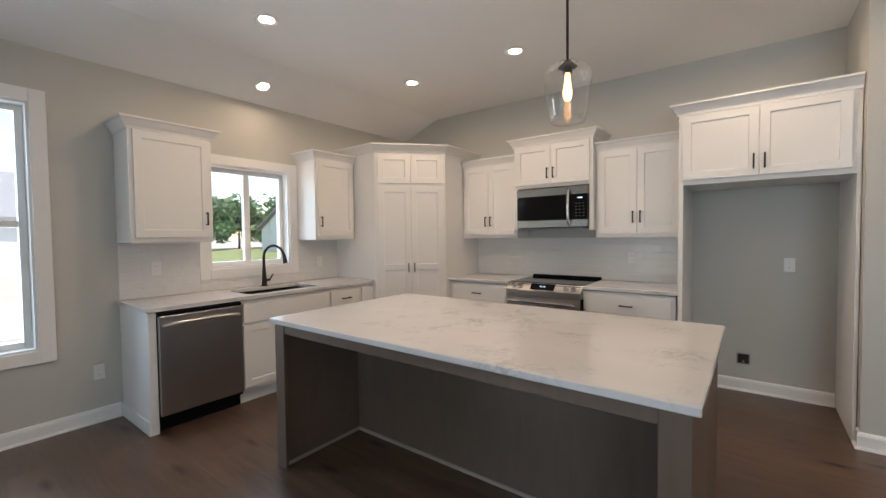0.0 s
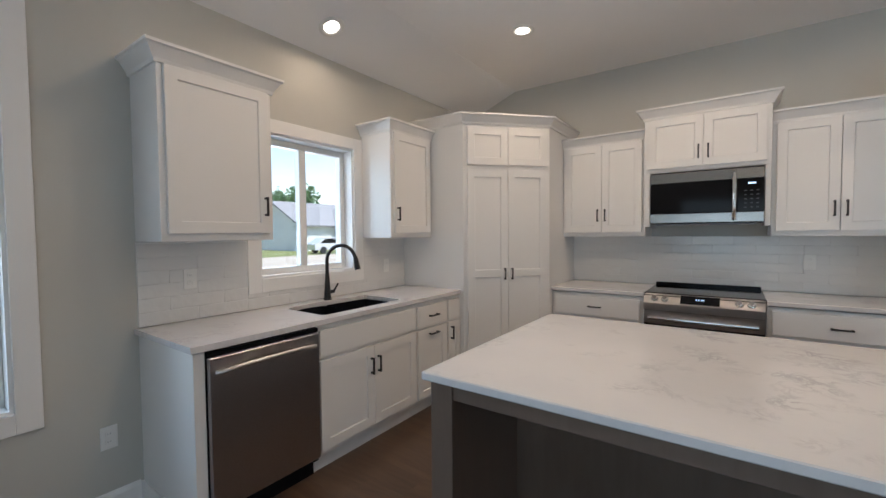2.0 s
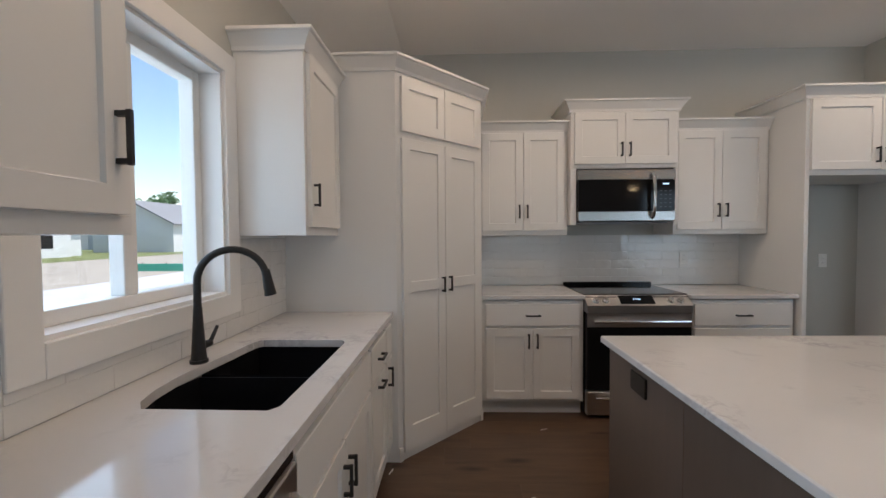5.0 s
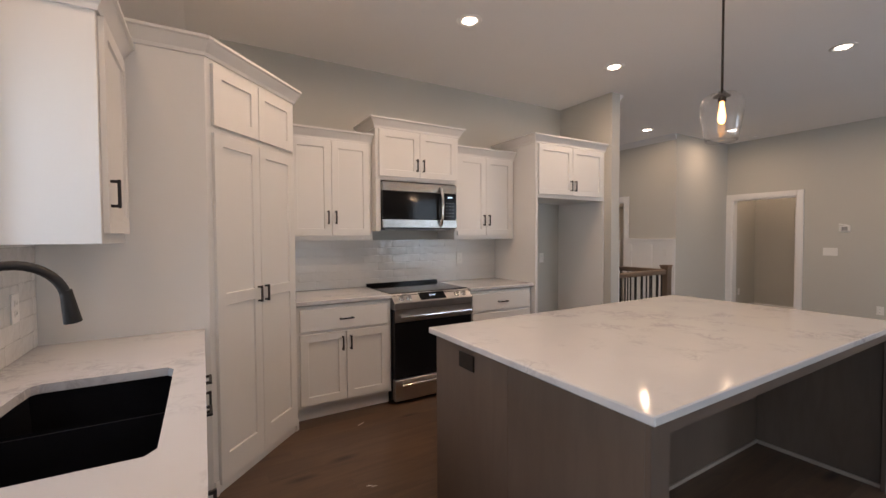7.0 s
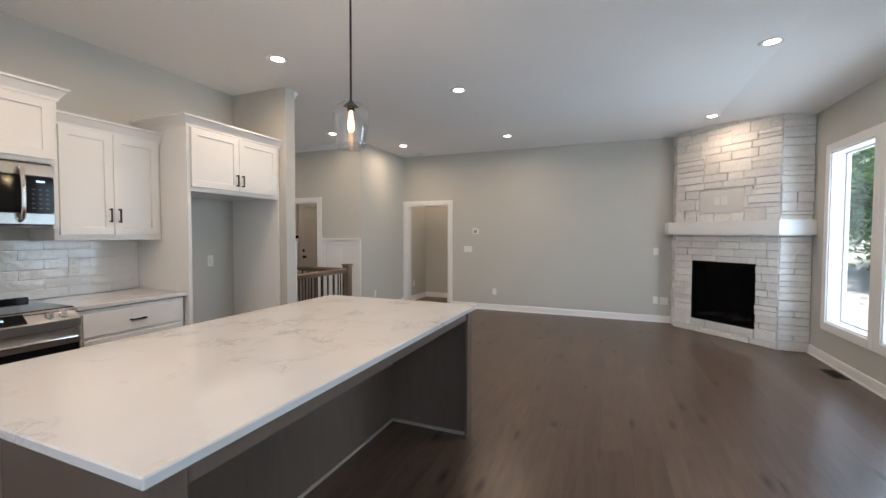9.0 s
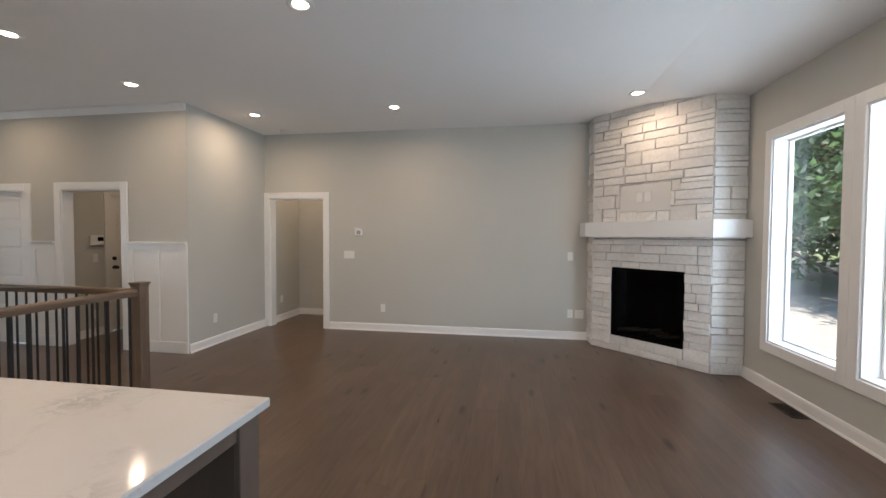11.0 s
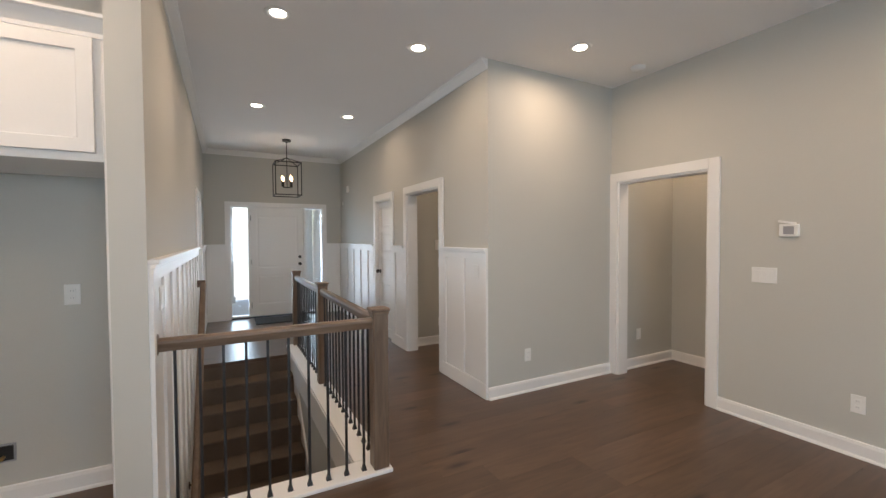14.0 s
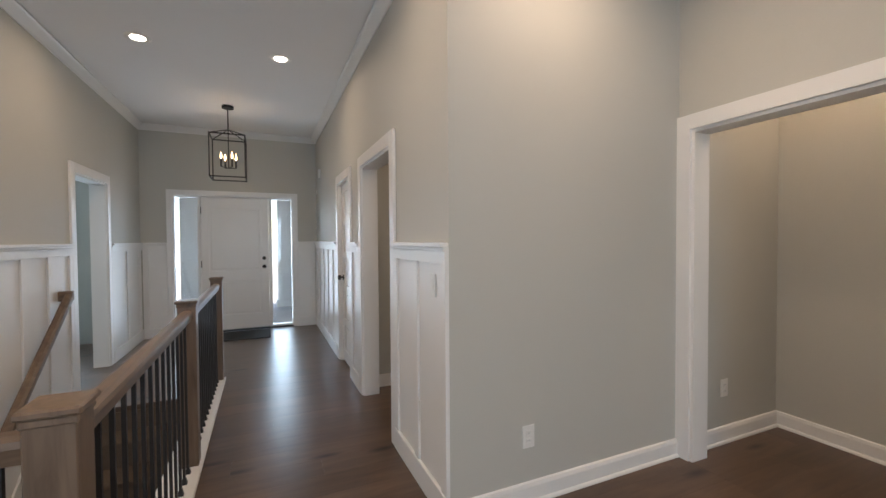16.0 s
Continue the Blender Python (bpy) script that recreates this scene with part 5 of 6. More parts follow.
b = sweep(B(), [(HL, 3.955, 0), (HL, YF, 0), (HR, YF, 0), (HR, YC, 0)], CORNICE)
solid("trim_cornice", b, TRIM, "white crown moulding round the hall", "trim", "structure")
# ---- doors ----


def panel_door(name, m, w, h, panels, label, hinge_left, mat=None, t=0.04):
    """A door leaf with recessed panels; local x along the wall, y into it."""
    d = thing(name, m, label, "door", kind="structure")
    b = B()
    f = 0.10
    xs = [(0, f), (w - f, w)]
    for x0, x1 in xs:
        box(b, x0, x1, 0, t, 0, h, 0.002)
    edges = [0.0] + [z for p in panels for z in p] + [h]
    for z0, z1 in zip(edges[::2], edges[1::2]):
        box(b, f - 0.001, w - f + 0.001, 0.0005, t - 0.0005, z0, z1, 0.002)
    box(b, f - 0.004, w - f + 0.004, 0.012, t - 0.012, 0.02, h - 0.02)
    for z0, z1 in panels:
        box(b, f + 0.03, w - f - 0.03, 0.006, 0.02, z0 + 0.03, z1 - 0.03, 0.005)
    part("leaf", b, mat or TRIM, d)
    hx_ = 0.0 if hinge_left else w
    for z in (0.2, h / 2, h - 0.2):
        b = B()
        tube(b, (hx_, -0.006, z - 0.05), (hx_, -0.006, z + 0.05), 0.007, None, 10)
        part("hinge", b, BLACK, d)
    kx = w - 0.065 if hinge_left else 0.065
    b = B()
    tube(b, (kx, 0.0, 0.93), (kx, -0.008, 0.93), 0.03, None, 20)
    tube(b, (kx, -0.008, 0.93), (kx, -0.035, 0.93), 0.011, None, 12)
    tube(b, (kx, -0.032, 0.93), (kx, -0.062, 0.93), 0.026, 0.024, 20)
    part("knob", b, BLACK, d)
    return d, kx


fdm, kx = panel_door("door_1", pose(1.292, YF + 0.05, 0.025, 0, 0, 0), 0.905, 1.975, [(0.22, 0.74), (0.88, 1.82)], "white two-panel front door with black hardware, closed", True)
b = B()
tube(b, (kx, 0.0, 1.06), (kx, -0.018, 1.06), 0.028, 0.026, 20)
part("deadbolt", b, BLACK, fdm)
fu = thing("front_door_sidelights", pose(0.945, YF + 0.03, 0), "white framed glass sidelights beside the front door", "window", kind="structure")
b = B()
for x0, x1 in ((0.018, 0.03), (0.303, 0.345), (1.255, 1.30), (1.585, 1.597)):
    box(b, x0, x1, 0.0, 0.10, 0.02, 2.0, 0.002)
for x0, x1 in ((0.03, 0.303), (1.30, 1.585)):
    box(b, x0, x1, 0.002, 0.098, 0.02, 0.05, 0.002)
    box(b, x0, x1, 0.002, 0.098, 1.985, 2.0, 0.002)
part("frame", b, TRIM, fu)
for x0, x1 in ((0.03, 0.303), (1.30, 1.585)):
    b = B()
    box(b, x0, x1, 0.045, 0.05, 0.05, 1.985)
    p = part("pane", b, PANE, fu)
    p.visible_shadow = False
b = B()
box(b, 0.02, 1.595, -0.02, 0.12, 0.0, 0.02, 0.003)
part("threshold", b, BLACK, fu)
five = [(0.12 + i * 0.365, 0.12 + i * 0.365 + 0.29) for i in range(5)]
panel_door("door_2", pose(HR + 0.03, 7.60, 0.008, 0, 0, -90), 0.605, 1.95, five, "white five-panel closet door, closed", False)
gd, kx = panel_door("door_3", pose(3.695, 6.63, 0.008, 0, 0, 0), 0.74, 1.96, [(0.22, 0.74), (0.88, 1.80)], "white panelled door in the mudroom, closed", False)
b = B()
tube(b, (kx, 0.0, 1.06), (kx, -0.018, 1.06), 0.028, 0.026, 20)
part("deadbolt", b, BLACK, gd)
casing("door_frame_garage", pose(3.675, 6.60, 0, 0, 0, 0), 0.78, 1.99, 0.1, "white painted casing round the mudroom door")
b = B()
box(b, 1.32, 2.2, 9.10, 9.68, 0.001, 0.013, 0.003)
solid("doormat", b, MATFIBRE, "dark woven doormat inside the front door", "doormat")

# ---- electrical plates and small wall things ----


def outlet(m, label="white duplex wall outlet", w=0.072, gang=1, toggles=False):
    o = thing("wall_switch" if toggles else "wall_outlet", m, label, "switch" if toggles else "outlet", "light switches" if toggles else "wall outlets")
    W = w + 0.046 * (gang - 1)
    b = B()
    box(b, -W / 2, W / 2, -0.006, 0.0, -0.058, 0.058, 0.002)
    part("plate", b, PLASTIC, o)
    for g in range(gang):
        cx = (g - (gang - 1) / 2) * 0.046
        if toggles:
            b = B()
            box(b, cx - 0.016, cx + 0.016, -0.009, -0.0055, -0.033, 0.033, 0.0015)
            part("rocker", b, PLASTIC, o)
        else:
            for s in (-1, 1):
                b = B()
                box(b, cx - 0.016, cx + 0.016, -0.0085, -0.0055, s * 0.02 - 0.013, s * 0.02 + 0.013, 0.002)
                so = part("socket", b, PLASTIC, o)
                b = B()
                for k in (-1, 1):
                    box(b, cx + k * 0.0055 - 0.001, cx + k * 0.0055 + 0.001, -0.0092, -0.0084, s * 0.02 - 0.004, s * 0.02 + 0.005)
                part("slot", b, GREYPLASTIC, so)
    return o


outlet(pose(XW, 1.16, 0.387, 0, 0, 90))
outlet(pose(XW + 0.012, 1.556, 1.153, 0, 0, 90))
outlet(pose(XW + 0.012, 3.18, 1.12, 0, 0, 90))
outlet(pose(XE, 2.736, 0.344, 0, 0, -90))
outlet(pose(XE, 0.042, 0.355, 0, 0, -90))
outlet(pose(XE, -0.078, 0.35, 0, 0, -90), "white double wall outlet", gang=2)
outlet(pose(XE, 3.266, 1.135, 0, 0, -90), "white triple light switch plate", gang=3, toggles=True)
outlet(pose(XE, 0.05, 1.15, 0, 0, -90), "white single light switch", toggles=True)
outlet(pose(3.344, YC, 0.341, 0, 0, 0))
outlet(pose(0.12, YN, 1.12, 0, 0, 0))
outlet(pose(-1.09, YN - 0.012, 1.155, 0, 0, 0))
outlet(pose(4.885, 4.635, 0.36, 0, 0, 0))
outlet(pose(HL + 0.024, 4.155, 1.137, 0, 0, 90), "white double light switch plate on the panelling", gang=2, toggles=True)
outlet(pose(HL + 0.024, 7.07, 1.12, 0, 0, 90), "white single light switch on the panelling", toggles=True)
outlet(pose(HR - 0.008, 4.82, 1.122, 0, 0, -90), "white single light switch on the panelling", toggles=True)
outlet(pose(HR - 0.008, 5.05, 0.41, 0, 0, -90))
outlet(pose(3.455, 6.60, 1.09, 0, 0, 0), "white single light switch in the mudroom", toggles=True)
outlet(pose(3.455, 6.60, 0.30, 0, 0, 0))
wb = thing("water_box", pose(-0.18, YN, 0.287, 0, 0, 0), "recessed grey plumbing box in the refrigerator space", "plumbing box")
b = B()
box(b, -0.05, 0.05, -0.006, 0, -0.05, 0.05, 0.002)
part("flange", b, GREYPLASTIC, wb)
b = B()
box(b, -0.04, 0.04, -0.0085, -0.005, -0.04, 0.04, 0.002)
part("recess", b, RUBBER, wb)
b = B()
tube(b, (0, -0.008, -0.02), (0, -0.035, -0.02), 0.009, None, 12)
part("valve", b, BRASS, wb)
th = thing("thermostat", pose(XE, 3.112, 1.468, 0, 0, -90), "white wall thermostat with dark display", "thermostat")
b = B()
box(b, -0.06, 0.06, -0.022, 0, -0.045, 0.045, 0.006)
body = part("body", b, PLASTIC, th)
b = B()
box(b, -0.032, 0.032, -0.0235, -0.0215, -0.028, 0.03, 0.001)
part("display", b, GREYPLASTIC, body)
b = B()
box(b, -0.078, 0.03, -0.012, -0.004, 0.047, 0.062, 0.001, turn=Matrix.Rotation(0.18, 4, "Y"))
part("tag", b, PAPER, th, "loose white paper tag")
ap = thing("alarm_panel", pose(3.47, 6.60, 1.335, 0, 0, 0), "white alarm keypad with dark display", "alarm panel")
b = B()
box(b, -0.10, 0.10, -0.03, 0, -0.07, 0.07, 0.008)
body = part("body", b, PLASTIC, ap)
b = B()
box(b, 0.0, 0.085, -0.0315, -0.0295, -0.01, 0.05, 0.001)
part("display", b, BLACKGLASS, body)
sd = thing("smoke_detector", pose(4.22, 4.17, H), "round white ceiling smoke detector", "smoke detector")
b = lathe([(0.001, -0.035), (0.045, -0.033), (0.058, -0.02), (0.065, -0.008), (0.065, 0.0)], 32)
part("body", b, PLASTIC, sd, smooth=True)
mo = thing("wall_sensor", pose(HR, 9.17, 2.33, 0, 0, -90), "small white corner sensor high on the hall wall", "sensor")
b = B()
box(b, -0.035, 0.035, -0.035, 0, -0.06, 0.06, 0.01)
part("body", b, PLASTIC, mo)


def register(m, w, d, mat, label):
    v = thing("floor_vent", m, label, "floor vent")
    b = B()
    box(b, -w / 2, w / 2, -d / 2, -d / 2 + 0.015, 0.0005, 0.006, 0.001)
    box(b, -w / 2, w / 2, d / 2 - 0.015, d / 2, 0.0005, 0.006, 0.001)
    box(b, -w / 2, -w / 2 + 0.02, -d / 2 + 0.015, d / 2 - 0.015, 0.0005, 0.006, 0.001)
    box(b, w / 2 - 0.02, w / 2, -d / 2 + 0.015, d / 2 - 0.015, 0.0005, 0.006, 0.001)
    part("frame", b, mat, v)
    b = B()
    box(b, -w / 2 + 0.01, w / 2 - 0.01, -d / 2 + 0.01, d / 2 - 0.01, 0.0003, 0.0012)
    part("backing", b, BLACK, v)
    n = 12
    for i in range(n):
        x = -w / 2 + 0.03 + (w - 0.06) * i / (n - 1)
        b = B()
        box(b, x - 0.004, x + 0.004, -d / 2 + 0.015, d / 2 - 0.015, 0.0015, 0.005)
        part("slat", b, mat, v)
    return v


ws = thing("wall_sensor", pose(HR, 9.55, 2.10, 0, 0, -90), "tiny white door contact sensor beside the front door", "sensor")
b = B()
box(b, -0.012, 0.012, -0.016, 0, -0.035, 0.035, 0.004)
part("body", b, PLASTIC, ws)
for x, y, a in ((-2.52, 3.85, 20), (-3.49, 3.31, 70), (-2.72, 3.12, -40)):
    sc_ = thing("paper_scrap", pose(x, y, 0.0, 0, 0, a), "small torn white scrap on the plank floor", "scrap", "scraps on the floor")
    b = B()
    for k, (dx, dz) in enumerate(((0.0, 0.004), (0.028, 0.007))):
        v = [b.verts.new(p) for p in ((dx, 0, 0.0008), (dx + 0.026, 0.004, dz), (dx + 0.030, 0.013, dz * 0.6), (dx + 0.004, 0.010, 0.0015))]
        w_ = [b.verts.new(q.co + Vector((0, 0, 0.0006))) for q in v]
        b.faces.new(v[::-1])
        b.faces.new(w_)
        for i in range(4):
            b.faces.new((v[i], v[(i + 1) % 4], w_[(i + 1) % 4], w_[i]))
    part("paper", b, PAPER, sc_)


register(pose(1.089, 3.84, 0), 0.14, 0.055, BRASS, "small brass floor register in the plank floor")
register(pose(2.34, -1.40, 0), 0.30, 0.13, BRONZE, "brown metal floor register beside the window wall")

# ---- outdoors ----
b = B()
G = -0.45
n = 48
# one sheet to the horizon, open under the house


def hole_edge(a):
    """Where a ray from the house's middle leaves its footprint box."""
    dx, dy = math.cos(a), math.sin(a)
    return min(5.0 / abs(dx) if dx else 99, 5.6 / abs(dy) if dy else 99)


rings = []
for r in (None, 40.0, 180.0, 900.0):
    ring = []
    for i in range(n):
        a = 2 * math.pi * i / n
        d = hole_edge(a) if r is None else r
        ring.append(b.verts.new((0.75 + d * math.cos(a), 3.9 + d * math.sin(a), G)))
    rings.append(ring)
for p, q in zip(rings, rings[1:]):
    for i in range(n):
        b.faces.new((p[i], p[(i + 1) % n], q[(i + 1) % n], q[i]))
solid("ground", b, DIRT, "pale bare ground and dry grass", "ground", "structure")
b = B()
box(b, -60, -33, -40, 80, G + 0.004, G + 0.03)
box(b, -60, 60, -60, -24, G + 0.006, G + 0.034)
solid("lawn", b, LAWN, "patchy green lawn", "lawn", "structure")
b = B()
box(b, -17.0, -11.0, -50, 60, G + 0.004, G + 0.05)
box(b, -1, 3.6, 9.93, 12.8, G + 0.004, -0.05)
solid("road", b, CONCRETE, "pale concrete street and porch slab", "road", "structure")


# unseen slab, added to keep the sun off the ground outside the sidelights
b = B()
box(b, -2.0, 4.4, 9.93, 13.0, 2.55, 2.75)
solid("unseen_porch_shade", b, TRIM, "unseen white slab added to shade the front porch", "porch roof", "structure")

for k, x in enumerate((0.40, 2.86)):
    b = B()
    box(b, x, x + 0.10, 9.93, 12.6, -0.05, 2.55)
    solid("wall_porch_%d" % (k + 1), b, TRIM, "white side wall of the front porch", "wall", "structure")

for x in (0.85, 2.60):
    pc = thing("porch_column", pose(x, 12.4, -0.05), "square white painted porch column", "column", "porch columns")
    b = B()
    box(b, -0.2, 0.2, -0.2, 0.2, 0.15, 2.55, 0.005)
    part("shaft", b, TRIM, pc)
    b = B()
    box(b, -0.23, 0.23, -0.23, 0.23, 0, 0.15, 0.005)
    part("base", b, TRIM, pc)


def house(x, y, turn, w, d, h, wallmat, label):
    """A plain house with a gabled roof."""
    o = thing("house", pose(x, y, G, 0, 0, turn), label, "house", "houses across the street")
    b = B()
    box(b, -w / 2, w / 2, -d / 2, d / 2, 0, h)
    part("wall", b, wallmat, o)
    b = B()
    rise = d * 0.28
    e = 0.5
    prof = [(-d / 2 - e, h - 0.12), (0, h + rise), (d / 2 + e, h - 0.12), (d / 2 + e, h + 0.06), (0, h + rise + 0.2), (-d / 2 - e, h + 0.06)]
    l = [b.verts.new((-w / 2 - e, p, z)) for p, z in prof]
    r = [b.verts.new((w / 2 + e, p, z)) for p, z in prof]
    b.faces.new(l)
    b.faces.new(r[::-1])
    for i in range(6):
        b.faces.new((l[i], l[(i + 1) % 6], r[(i + 1) % 6], r[i]))
    part("roof", b, ROOF, o)
    b = B()
    for s in (-1, 1):
        v = [b.verts.new((s * (w / 2 - 0.02), p, z)) for p, z in ((-d / 2, h - 0.05), (d / 2, h - 0.05), (0, h + rise - 0.02))]
        b.faces.new(v)
    part("gable", b, wallmat, o)
    b = B()
    box(b, -w * 0.42, -w * 0.05, -d / 2 - 0.04, -d / 2, 0.0, 2.3, 0.02)
    part("garage_door", b, SIDINGTAN, o)
    for k in (0.12, 0.32):
        b = B()
        box(b, w * k, w * k + 1.1, -d / 2 - 0.03, -d / 2, 0.9, 2.3)
        wn_ = part("window", b, TRIM, o)
        b = B()
        box(b, w * k + 0.08, w * k + 1.02, -d / 2 - 0.045, -d / 2 - 0.03, 0.98, 2.22)
        part("pane", b, BLACKGLASS, wn_)
    return o


def front_gable(o, x, w, d, out, h, wallmat):
    """A cross gable that stands out in front of a house's long side."""
    y0, y1 = -d / 2 - out, -d * 0.1
    rise = w * 0.36
    b = B()
    prof = [(x - w / 2, 0), (x + w / 2, 0), (x + w / 2, h), (x, h + rise), (x - w / 2, h)]
    p = [b.verts.new((u, y0, z)) for u, z in prof]
    q = [b.verts.new((u, y1, z)) for u, z in prof]
    b.faces.new(p)
    b.faces.new(q[::-1])
    for i in range(5):
        b.faces.new((p[i], p[(i + 1) % 5], q[(i + 1) % 5], q[i]))
    wing = part("gable_wing", b, wallmat, o)
    b = B()
    e = 0.45
    prof = [(x - w / 2 - e, h - 0.30), (x, h + rise + 0.02), (x + w / 2 + e, h - 0.30), (x + w / 2 + e, h - 0.12), (x, h + rise + 0.22), (x - w / 2 - e, h - 0.12)]
    p = [b.verts.new((u, y0 - 0.4, z)) for u, z in prof]
    q = [b.verts.new((u, y1, z)) for u, z in prof]
    b.faces.new(p)
    b.faces.new(q[::-1])
    for i in range(6):
        b.faces.new((p[i], p[(i + 1) % 6], q[(i + 1) % 6], q[i]))
    part("gable_roof", b, ROOF, o)
    b = B()
    box(b, x - 1.0, x + 1.0, y0 - 0.03, y0, 0.9, 2.2)
    part("window", b, BLACKGLASS, wing)


near = house(-46, 35, 90, 13, 10, 2.9, SIDINGTAN, "white house with a front gable across the street")
front_gable(near, 1.0, 5.5, 10, 1.6, 3.0, SIDINGTAN)
house(-42, 57, -90, 15, 10, 3.4, SIDINGTAN, "pale one-storey house with gabled roof across the street")
house(-58, 66, 0, 12, 9, 3.2, SIDING, "grey one-storey house with gabled roof across the street")
house(-36, -2, -90, 15, 10, 3.0, SIDINGTAN, "white one-storey house with gabled roof across the street")
house(16, 62, 0, 14, 10, 3.2, SIDING, "grey one-storey house with gabled roof beyond the porch")


def car(x, y, turn, label):
    o = thing("car", pose(x, y, G + 0.05, 0, 0, turn), label, "car")
    b = B()
    prof = [(-2.3, 0.35), (2.3, 0.35), (2.35, 0.75), (1.3, 0.95), (0.6, 1.5), (-1.3, 1.5), (-2.1, 1.0), (-2.35, 0.9)]
    l = [b.verts.new((p, -0.88, z)) for p, z in prof]
    r = [b.verts.new((p, 0.88, z)) for p, z in prof]
    b.faces.new(l)
    b.faces.new(r[::-1])
    for i in range(8):
        b.faces.new((l[i], l[(i + 1) % 8], r[(i + 1) % 8], r[i]))
    part("body", b, CARPAINT, o)
    b = B()
    for s in (-1, 1):
        v = [b.verts.new((p, s * 0.886, z)) for p, z in ((1.05, 0.98), (0.52, 1.42), (-1.2, 1.42), (-1.8, 1.0))]
        b.faces.new(v)
    part("window", b, BLACKGLASS, o)
    for px in (-1.45, 1.45):
        for s in (-1, 1):
            b = B()
            tube(b, (px, s * 0.72, 0.33), (px, s * 0.92, 0.33), 0.33, None, 20)
            part("wheel", b, RUBBER, o)
    return o


car(-34, 27.2, 80, "pale silver car parked across the street")
sf = thing("silt_fence", pose(-18.5, 22.4, G), "low green fabric silt fence staked in bare ground", "fence")
b = B()
box(b, -2.6, 2.6, -0.01, 0.01, 0.02, 0.42, 0.004)
part("fabric", b, GREENTARP, sf)
for i in range(5):
    b = B()
    box(b, -2.6 + i * 1.3 - 0.02, -2.6 + i * 1.3 + 0.02, 0.01, 0.05, 0.0, 0.5)
    part("stake", b, BARK, sf)
leaf_r = random.Random(7)


def tree(x, y, h, label, leaves=1400, spread=0.42, size=1.0, low=0.28):
    o = thing("tree", pose(x, y, G), label, "tree", "leafy trees")
    b = B()
    tube(b, (0, 0, 0), (0.05 * h * 0.2, 0, h * 0.35), 0.035 * h * 0.6, 0.02 * h * 0.6, 10)
    limbs = []
    for i in range(9):
        a = i * 2.4 + leaf_r.uniform(-0.3, 0.3)
        z0 = h * (low + (0.73 - low) / 9 * i)
        r = h * spread * leaf_r.uniform(0.55, 0.9) * (1 - i * 0.06)
        tip = Vector((r * math.cos(a), r * math.sin(a), min(h * 0.95, z0 + h * leaf_r.uniform(0.12, 0.3))))
        tube(b, (0.01 * h, 0, min(z0, h * 0.6)), tip, 0.011 * h * 0.6, 0.004 * h * 0.6, 7)
        limbs.append(tip)
    tube(b, (0.01 * h, 0, h * 0.33), (0, 0, h * 0.85), 0.02 * h * 0.6, 0.005 * h, 8)
    limbs.append(Vector((0, 0, h * 0.85)))
    part("trunk", b, BARK, o)
    vs, fs = [], []
    for k in range(leaves):
        c = leaf_r.choice(limbs) * leaf_r.uniform(0.75, 1.02) + Vector((leaf_r.gauss(0, 1), leaf_r.gauss(0, 1), leaf_r.gauss(0, 0.8))) * h * 0.085
        if c.z < h * low * 0.5:
            c.z = h * low * leaf_r.uniform(0.4, 1.0)
        s = h * size * leaf_r.uniform(0.016, 0.034)
        q = Euler((leaf_r.uniform(-1, 1), leaf_r.uniform(-1, 1), leaf_r.uniform(0, 6.3))).to_matrix()
        i0 = len(vs)
        for p in ((-s, 0, 0), (-0.2 * s, -0.55 * s, 0.1 * s), (s, 0, 0), (-0.2 * s, 0.55 * s, 0.1 * s)):
            vs.append(tuple(c + q @ Vector(p)))
        fs.append((i0, i0 + 1, i0 + 2, i0 + 3))
    me = bpy.data.meshes.new("crown")
    me.from_pydata(vs, [], fs)
    me.materials.append(LEAF)
    cr = new("crown", me)
    cr.parent = o
    return o


for x, y, h in ((5.5, -10.5, 7.5), (9.0, -11.5, 8.5), (2.2, -13.0, 8.0), (13.0, -9.5, 8.5), (15.5, -12.5, 10.5), (18.5, -10.0, 9.5), (22.0, -12.5, 11), (26.0, -11.0, 10), (20.5, -17.0, 12), (12.0, -14.0, 10), (30, -15, 12), (16, -19, 12), (9, -19, 11), (26, -22, 13), (36, -20, 13), (4, -20, 11), (-2, -17, 10), (-7, -15, 9)):
    tree(x, y, h, "leafy green tree behind the house", 7000, 0.5, 0.62, 0.07)
for x, y, h in ((-70, 48, 11), (-66, 33, 9), (-72, 20, 10), (-64, 8, 9), (-70, -6, 10), (-60, 78, 10), (-52, 92, 10), (-66, -20, 9), (-56, 70, 8), (-68, 41, 8), (-63, 27, 8), (-61, 38, 9), (-62, 17, 8)):
    tree(x, y, h, "distant leafy tree beyond the field", 1900, 0.55, 2.2, 0.12)

# ---- pieces of floor and walls ----
TW, TH = 0.298, 0.0735


def pillow(w, h):
    """One glazed tile: a flat middle that rolls off softly to its edges."""
    b = B()
    rings = []
    for inset, y in ((0.0002, 0.0), (0.0002, -0.0062), (0.003, -0.0064), (0.008, -0.0066), (0.016, -0.0067)):
        d = min(inset, w * 0.4, h * 0.4)
        rings.append([b.verts.new(p) for p in ((d, y, d), (w - d, y, d), (w - d, y, h - d), (d, y, h - d))])
    for p, q in zip(rings, rings[1:]):
        for i in range(4):
            b.faces.new((p[i], p[(i + 1) % 4], q[(i + 1) % 4], q[i]))
    b.faces.new(rings[-1])
    return mesh_of("tile", b, TILE, True)


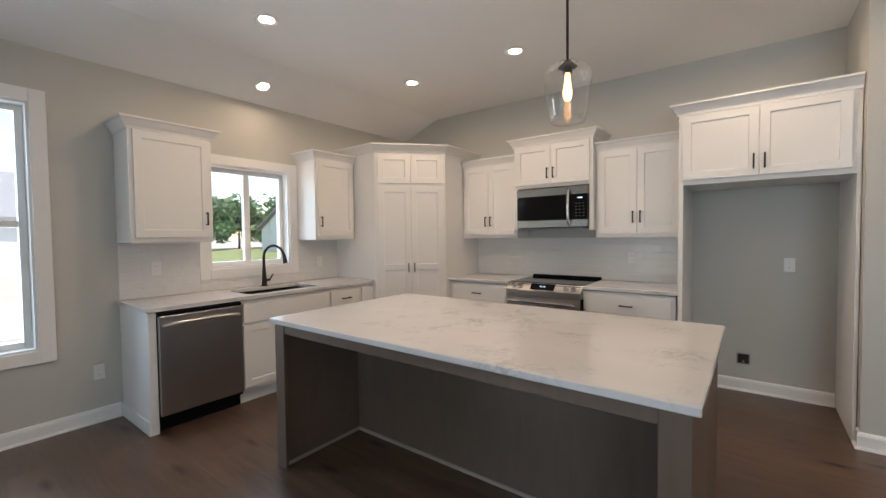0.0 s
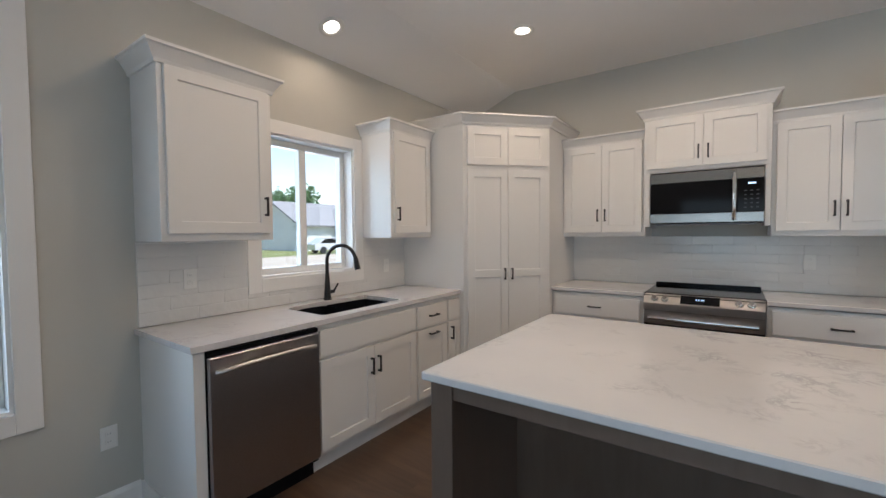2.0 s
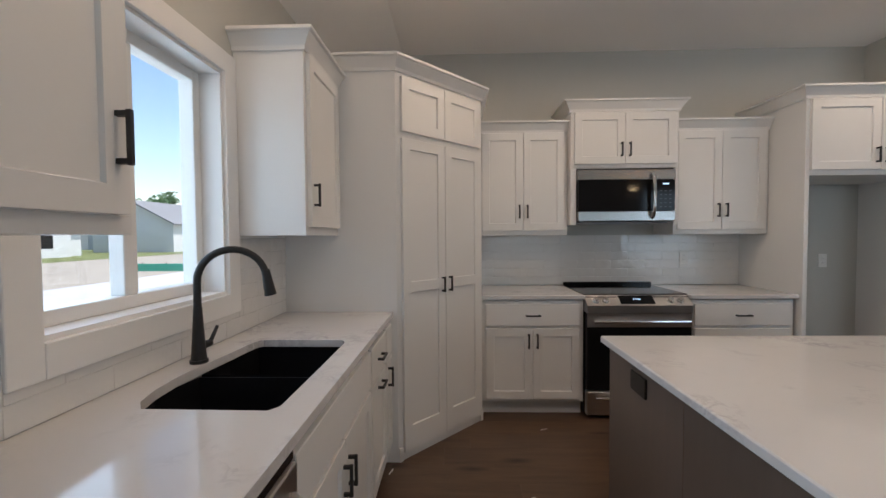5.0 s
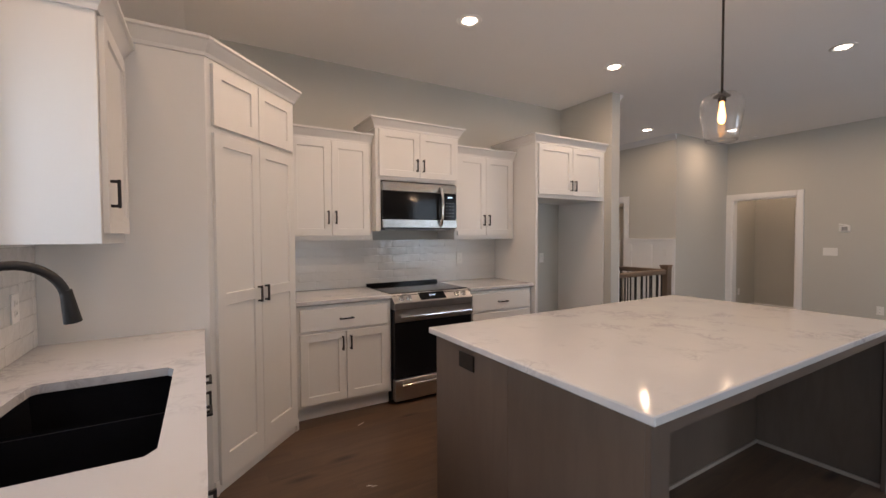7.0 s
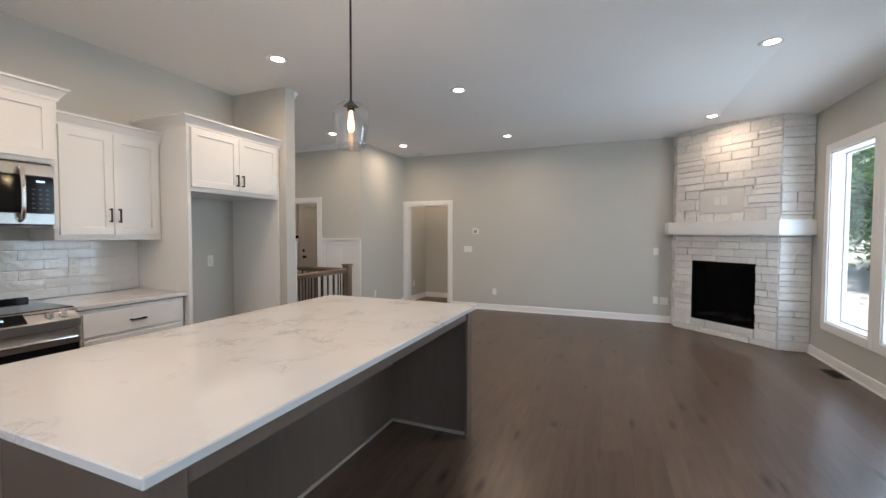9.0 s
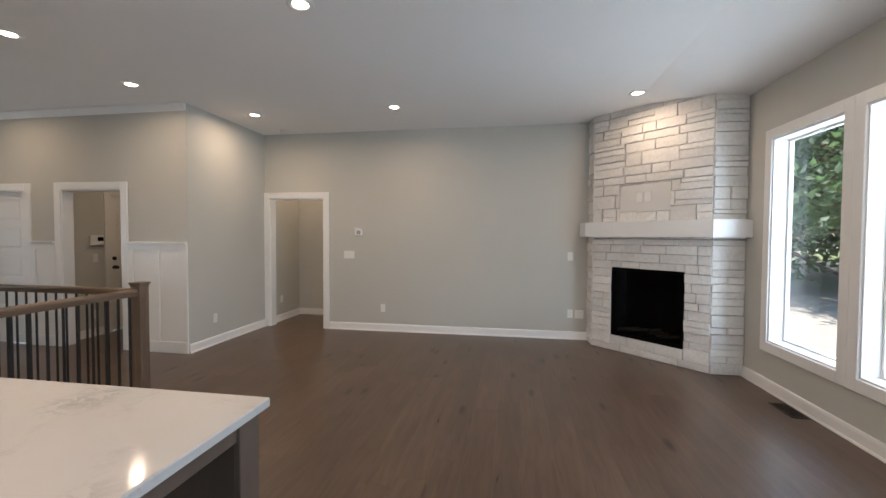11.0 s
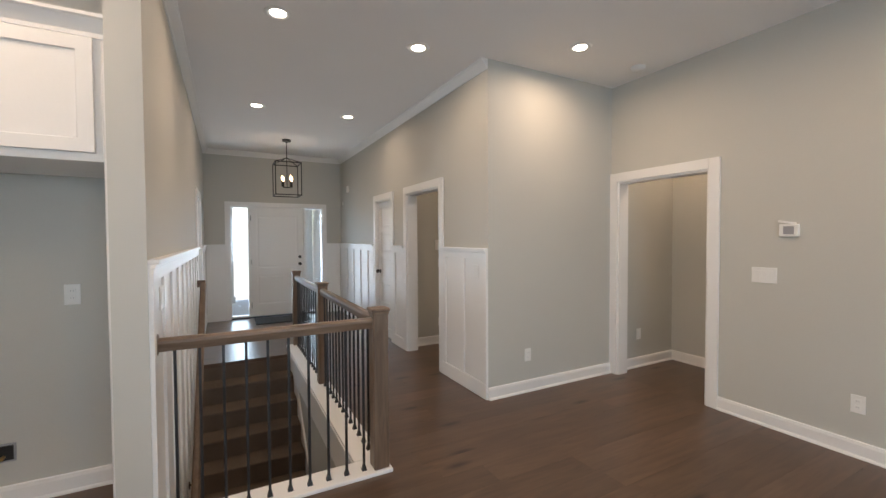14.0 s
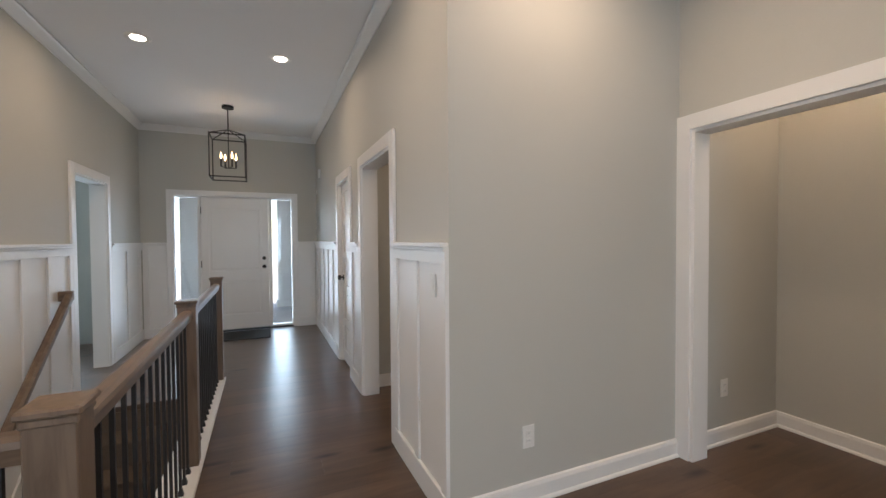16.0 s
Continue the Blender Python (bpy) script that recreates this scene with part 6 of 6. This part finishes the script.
def tiles(name, m, u0, u1, z0, z1, voids=()):
    """Glazed tiles in running bond on a grout bed; local x along the wall, y into it."""
    o = thing(name, m, "glossy white subway tile backsplash", "backsplash", kind="structure")
    b = B()
    cols = [(u0, u1, z0, z1)]
    for a, c, e, f in voids:
        cols = [(u0, a, z0, z1), (a, c, z0, e), (c, u1, z0, z1)]
    for a, c, e, f in cols:
        if c > a and f > e:
            box(b, a, c, -0.0099, 0.0, e, f)
    part("grout", b, GROUT, o)
    rt = random.Random(3)
    row, z = 0, z0
    cache = {}
    while z < z1 - 0.01:
        top = min(z + TH, z1)
        u = u0 - (TW / 2 if row % 2 else 0)
        while u < u1:
            p, q = max(u, u0), min(u + TW, u1)
            spans = [(p, q, z, top)]
            for a, c, e, f in voids:
                nxt = []
                for s in spans:
                    if s[3] <= e or s[0] >= c or s[1] <= a:
                        nxt.append(s)
                        continue
                    if s[0] < a:
                        nxt.append((s[0], a, s[2], s[3]))
                    if s[1] > c:
                        nxt.append((c, s[1], s[2], s[3]))
                    if s[2] < e:
                        nxt.append((max(s[0], a), min(s[1], c), s[2], e))
                spans = nxt
            for p, q, e0, e1 in spans:
                if q - p < 0.012 or e1 - e0 < 0.012:
                    continue
                key = (round(q - p, 4), round(e1 - e0, 4))
                if key not in cache:
                    b = B()
                    cache[key] = pillow(*key)
                t = new("tile", cache[key])
                t.parent = o
                t.location = (p, -0.0045, e0)
                t.rotation_euler = (rt.uniform(-0.004, 0.004), 0, rt.uniform(-0.002, 0.002))
            u += TW
        z += TH
        row += 1
    return o


tiles("backsplash_range", pose(-2.913, YN, 0, 0, 0, 0), 0.0, 2.308, 0.917, 1.358)
tiles("backsplash_sink", pose(XW, 1.302, 0, 0, 0, 90), 0.0, 2.136, 0.917, 1.368, [(0.598, 1.603, 1.02, 3.0)])

rp = random.Random(21)
PLW = 0.19


def plank_rows(x0, x1, y0, y1):
    y = y0
    while y < y1 - 0.005:
        q = min(y + PLW, y1)
        x = x0 - rp.uniform(0, 1.7)
        while x < x1:
            L = rp.uniform(1.3, 2.1)
            p, r = max(x, x0), min(x + L, x1)
            if r - p > 0.02:
                b = B()
                c = 0.0003
                box(b, -(r - p) / 2 + 0.0001, (r - p) / 2 - 0.0001, -(q - y) / 2 + 0.0001, (q - y) / 2 - 0.0001, -0.016, -0.0002 - rp.uniform(0, 0.00012), c)
                o = new("plank", mesh_of("plank", b, PLANK))
                o.parent = floor
                o.location = ((p + r) / 2, (y + q) / 2, 0)
            x += L
        y = q


plank_rows(XW, XE, YS, SY0)
plank_rows(SX1, XE, SY0, 4.76)
plank_rows(XE, 5.475, 2.5, 4.635)
plank_rows(SX1, HR + 1.9, 4.76, SY1)
plank_rows(HL - 0.13, HR, SY1, YF)
plank_rows(XW, HL - 0.135, SY0, YN)
plank_rows(-1.8, HL - 0.13, 6.5, YF)
